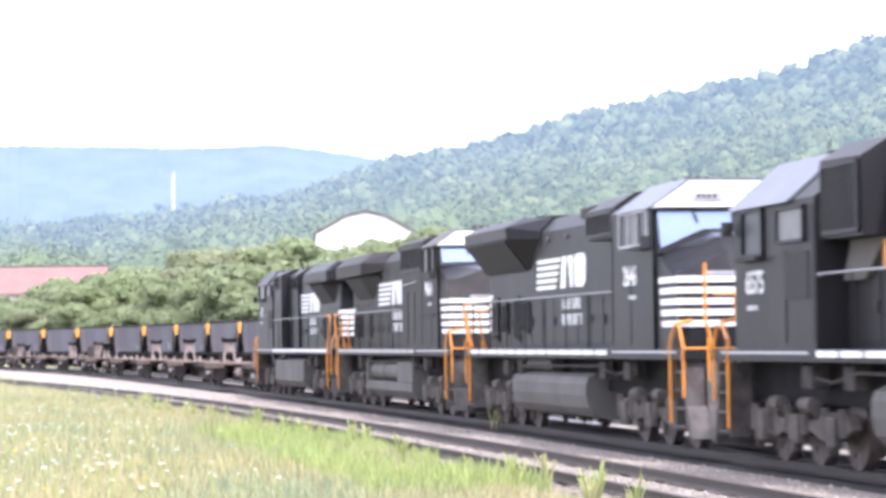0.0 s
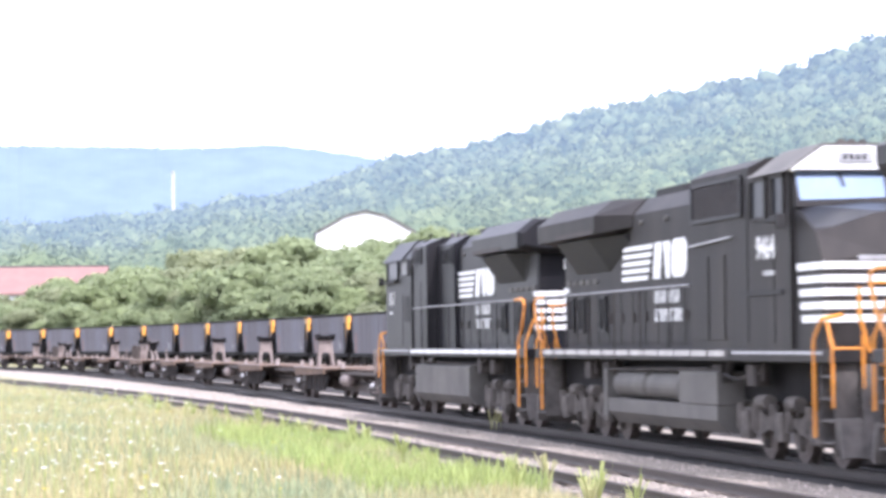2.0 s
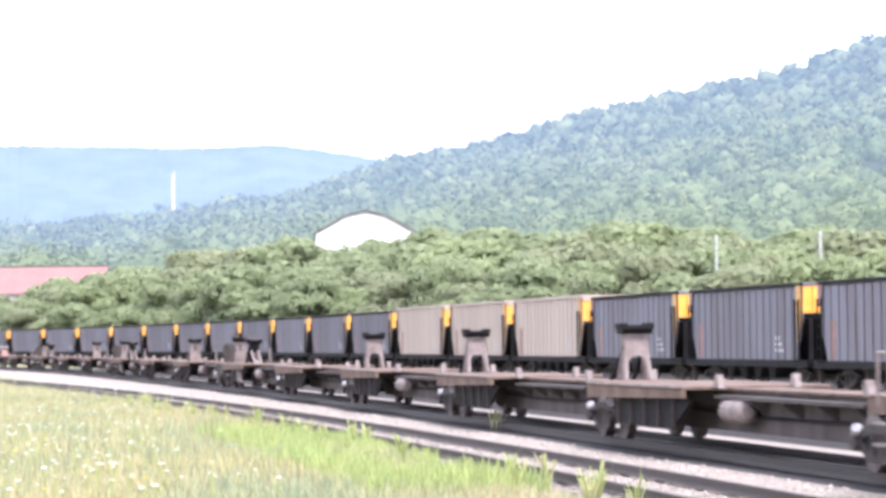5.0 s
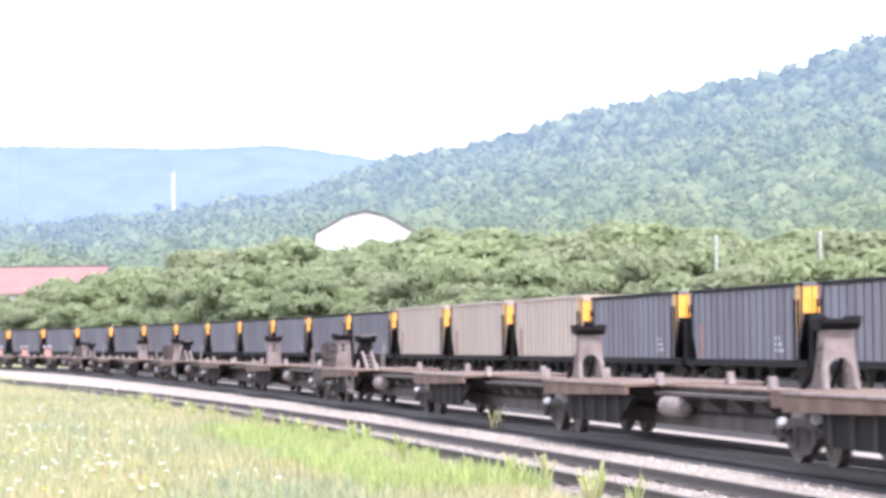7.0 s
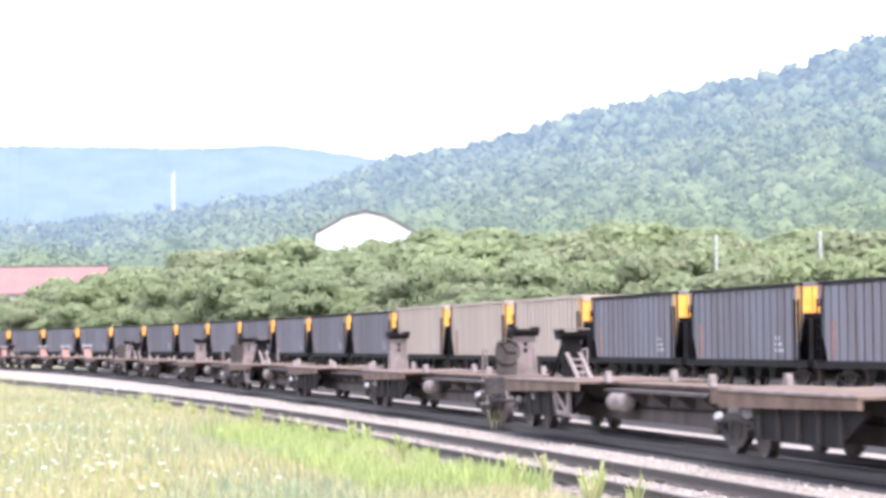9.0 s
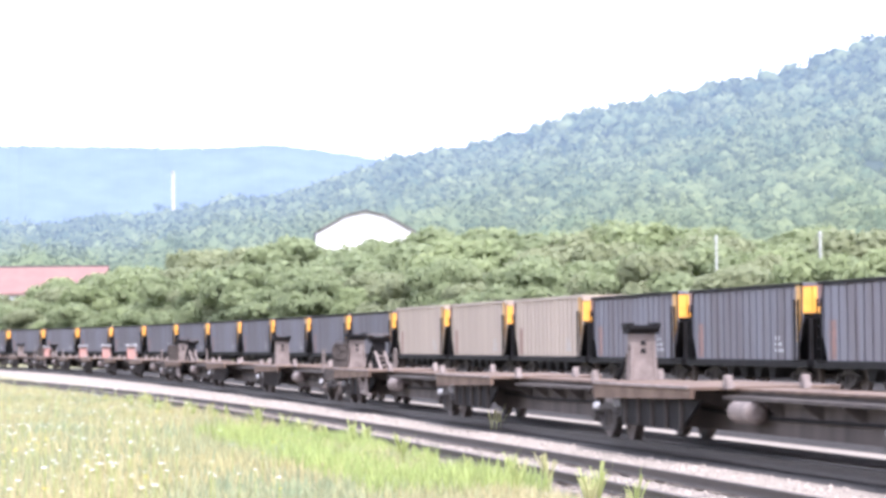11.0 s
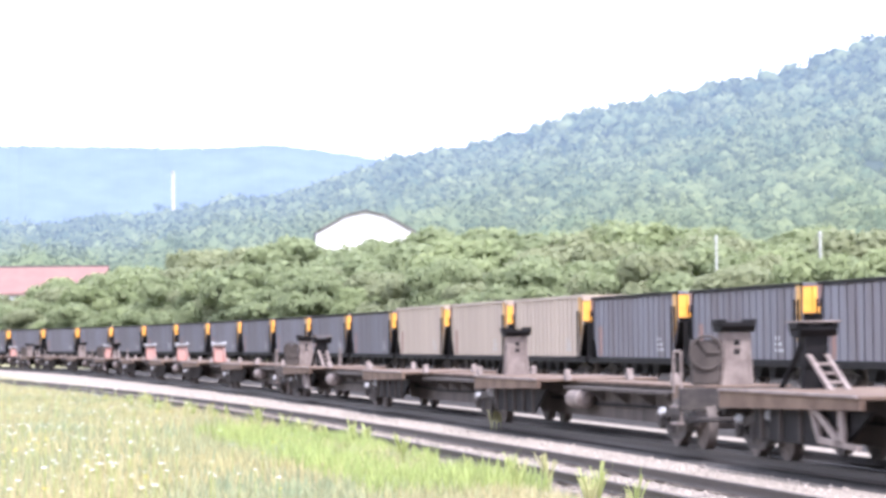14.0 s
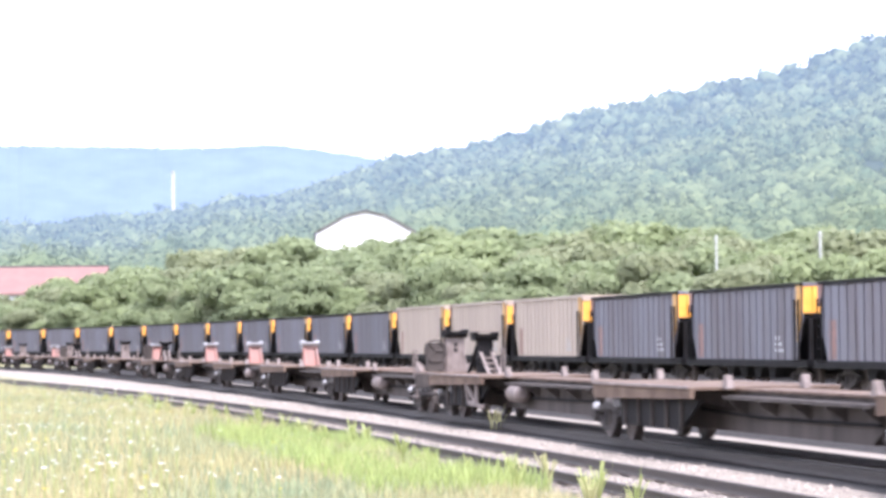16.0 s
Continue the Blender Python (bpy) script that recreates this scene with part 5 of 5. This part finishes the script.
def lush_place(rg):
    s = -64 + 42 * rg.random()
    la = near_lat(s) + 1.25 + 2.6 * rg.random() ** 1.6
    x, y, _ = on_line(s, la)
    if not 40 < y < 66 or noise.noise((x * .5, y * .2, 1.0)) < -.25:
        return None
    return x, y, ground_z(x, y, la, s), .8 + .4 * noise.noise((x * .7, y * .25, 4.0))


tagged(new("lush_grass", raw_mesh("lush_grass", *blades(rg, 12000, lush_place, .25, .6, .013), M_LUSH)), "bright green lush grass along the ballast edge", "grass", kind="stuff")
tagged(new("dry_grass", raw_mesh("dry_grass", *blades(rg, 44000, straw_place, .25, .55, .008), M_STRAW)), "yellow dry seeding grass in the meadow", "grass", kind="stuff")


def flower(x, y, z, h, r, mat, seed):
    rgf = np.random.default_rng(seed)
    e = empty("wildflower", pose(x, y, z), "white-headed wildflower on a thin stem" if mat is M_PETAL else "yellow wildflower on a thin stem", "flower", "meadow flowers")
    bm = BM()
    cyl(bm, (0, 0, -.03), (0, 0, h), .006, n=5)
    part("stem", bm, M_WEED, e)
    bm = BM()
    for k in range(14):
        a, q = k * 2.4, r * math.sqrt(k / 14)
        bmesh.ops.create_icosphere(bm, subdivisions=1, radius=r * .26, matrix=Matrix.Translation((math.cos(a) * q, math.sin(a) * q, h + .02 - .3 * q)) @ Matrix.Diagonal((1, 1, .5, 1)))
    part("flower_head", bm, mat, e)
    return e


for k in range(300):
    while True:
        s = -58 + 95 * rg.random() ** 1.6
        la = 22.5 + 17 * rg.random()
        x, y, _ = on_line(s, la)
        px, py = x / y * 4859 + 784, 606 + 2.0 / y * 4859
        if 0 < px < (620 if k < 110 else 300) and px + (882 - py) * 1.0 < 560 and y > 30:
            break
    flower(x, y, ground_z(x, y, la, s), rg.uniform(.35, .75), rg.uniform(.018, .045), M_PETAL if k % 7 else M_GOLD, k)


LEAF_BLADES = []
for k in range(10):
    out, w = .16 + .1 * (k % 5), .024
    pts = [(0, 0, .5), (out * .4, .5, 1.2), (out * .8, .85, .9), (out, .9 - .03 * (k % 5), .1)]
    vs = [v for r, z, q in pts for v in ((r, w * q, z), (r, -w * q, z))]
    LEAF_BLADES.append(raw_mesh("leaf", vs, [(2 * m, 2 * m + 1, 2 * m + 3, 2 * m + 2) for m in range(3)], M_WEED if k < 5 else M_PALEWEED))


def weed(x, y, z, h, n, seed, label, pale=False):
    rgw = np.random.default_rng(seed)
    e = empty("weed", pose(x, y, z), label, "weed", "trackside weeds")
    for k in range(n):
        o = new("leaf", LEAF_BLADES[int(rgw.integers(5)) + 5 * pale])
        o.parent = e
        s = h * rgw.uniform(.6, 1.0)
        o.matrix_basis = pose(0, 0, rgw.uniform(0, .3) * h, 0, 0, rgw.uniform(0, 360)) @ Matrix.Diagonal((s, s, s, 1))
    return e


for dx in (-.12, 0, .13):
    weed(1.25 + dx, 67.2 + dx, -.24, .66, 7, int(50 + dx * 100), "yellowed weed clump growing between the tracks", True)
for k in range(70):
    s = -60 + 75 * rg.random()
    la = near_lat(s) + 1.0 + abs(rg.normal()) * .7
    x, y, _ = on_line(s, la)
    weed(x, y, -.3, rg.uniform(.25, .62), 20, 100 + k, "tall pale green weed at the edge of the ballast", k % 3 == 0)

bm = BM()
bmesh.ops.create_icosphere(bm, subdivisions=2, radius=1.0, matrix=Matrix.Diagonal((.17, .15, .1, 1)))
for v in bm.verts:
    v.co *= 1 + .15 * noise.noise(v.co * 9)
o = new("rock", mesh_of("rock", bm, M_SHEET))
o.matrix_basis = pose(2.35, 39.6, -.19)
tagged(o, "rounded whitish rock beside the near rail", "rock")


# ---- loose stones ----
def make_stones():
    rs = np.random.default_rng(21)
    V, Fc = [], []
    for k in range(9000):
        s = -66 + 110 * rs.random() ** 1.5
        la = 16.9 + 4.6 * rs.random()
        x, y, _ = on_line(s, la)
        r = rs.uniform(.02, .05)
        i = len(V)
        V += [(x + r * rs.uniform(.6, 1.2), y, -.2), (x, y + r * rs.uniform(.6, 1.2), -.2), (x - r * rs.uniform(.6, 1.2), y, -.2), (x, y - r, -.2), (x + rs.normal() * .3 * r, y, -.2 + r * rs.uniform(.5, 1.3))]
        Fc += [(i, i + 1, i + 4), (i + 1, i + 2, i + 4), (i + 2, i + 3, i + 4), (i + 3, i, i + 4)]
    tagged(new("loose_stones", raw_mesh("loose_stones", V, Fc, M_STONE)), "loose crushed limestone ballast", "gravel", kind="stuff")


make_stones()

# ---- sleepers of the near track ----
bm = BM()
box(bm, -1.3, 1.3, -.115, .115, -.2, 0.0, .012)
TIE_MESH = mesh_of("sleeper", bm, M_TIE)
for k in range(230):
    s = -64 + k * .56
    x, y, th = on_line(s, near_lat(s))
    o = new("sleeper", TIE_MESH)
    o.parent = NEAR_TRACK
    o.matrix_basis = pose(x, y, -.203 + .02 * math.sin(k * 1.7), 0, 0, math.degrees(th) + 90 + 1.2 * math.sin(k * 2.3))


# ---- what moves ----
def motions():
    times = [k * .5 for k in range(33)]
    for e, q, half, *rest in MOVING:
        turn = pose(0, 0, 0, 0, 0, 180 if rest and rest[0] else 0)
        walk(e, [(t, train_at(q, t, half) @ turn) for t in times])
        way = -1 if rest and rest[0] else 1
        for c in e.children_recursive:
            if c.name.startswith("wheelset"):
                x, r = c.location.x, c.location.z
                walk(c, [(k / FPS, pose(x, 0, r, 0, math.degrees(way * SPEED * k / FPS / r), 0)) for k in range(481)])


motions()
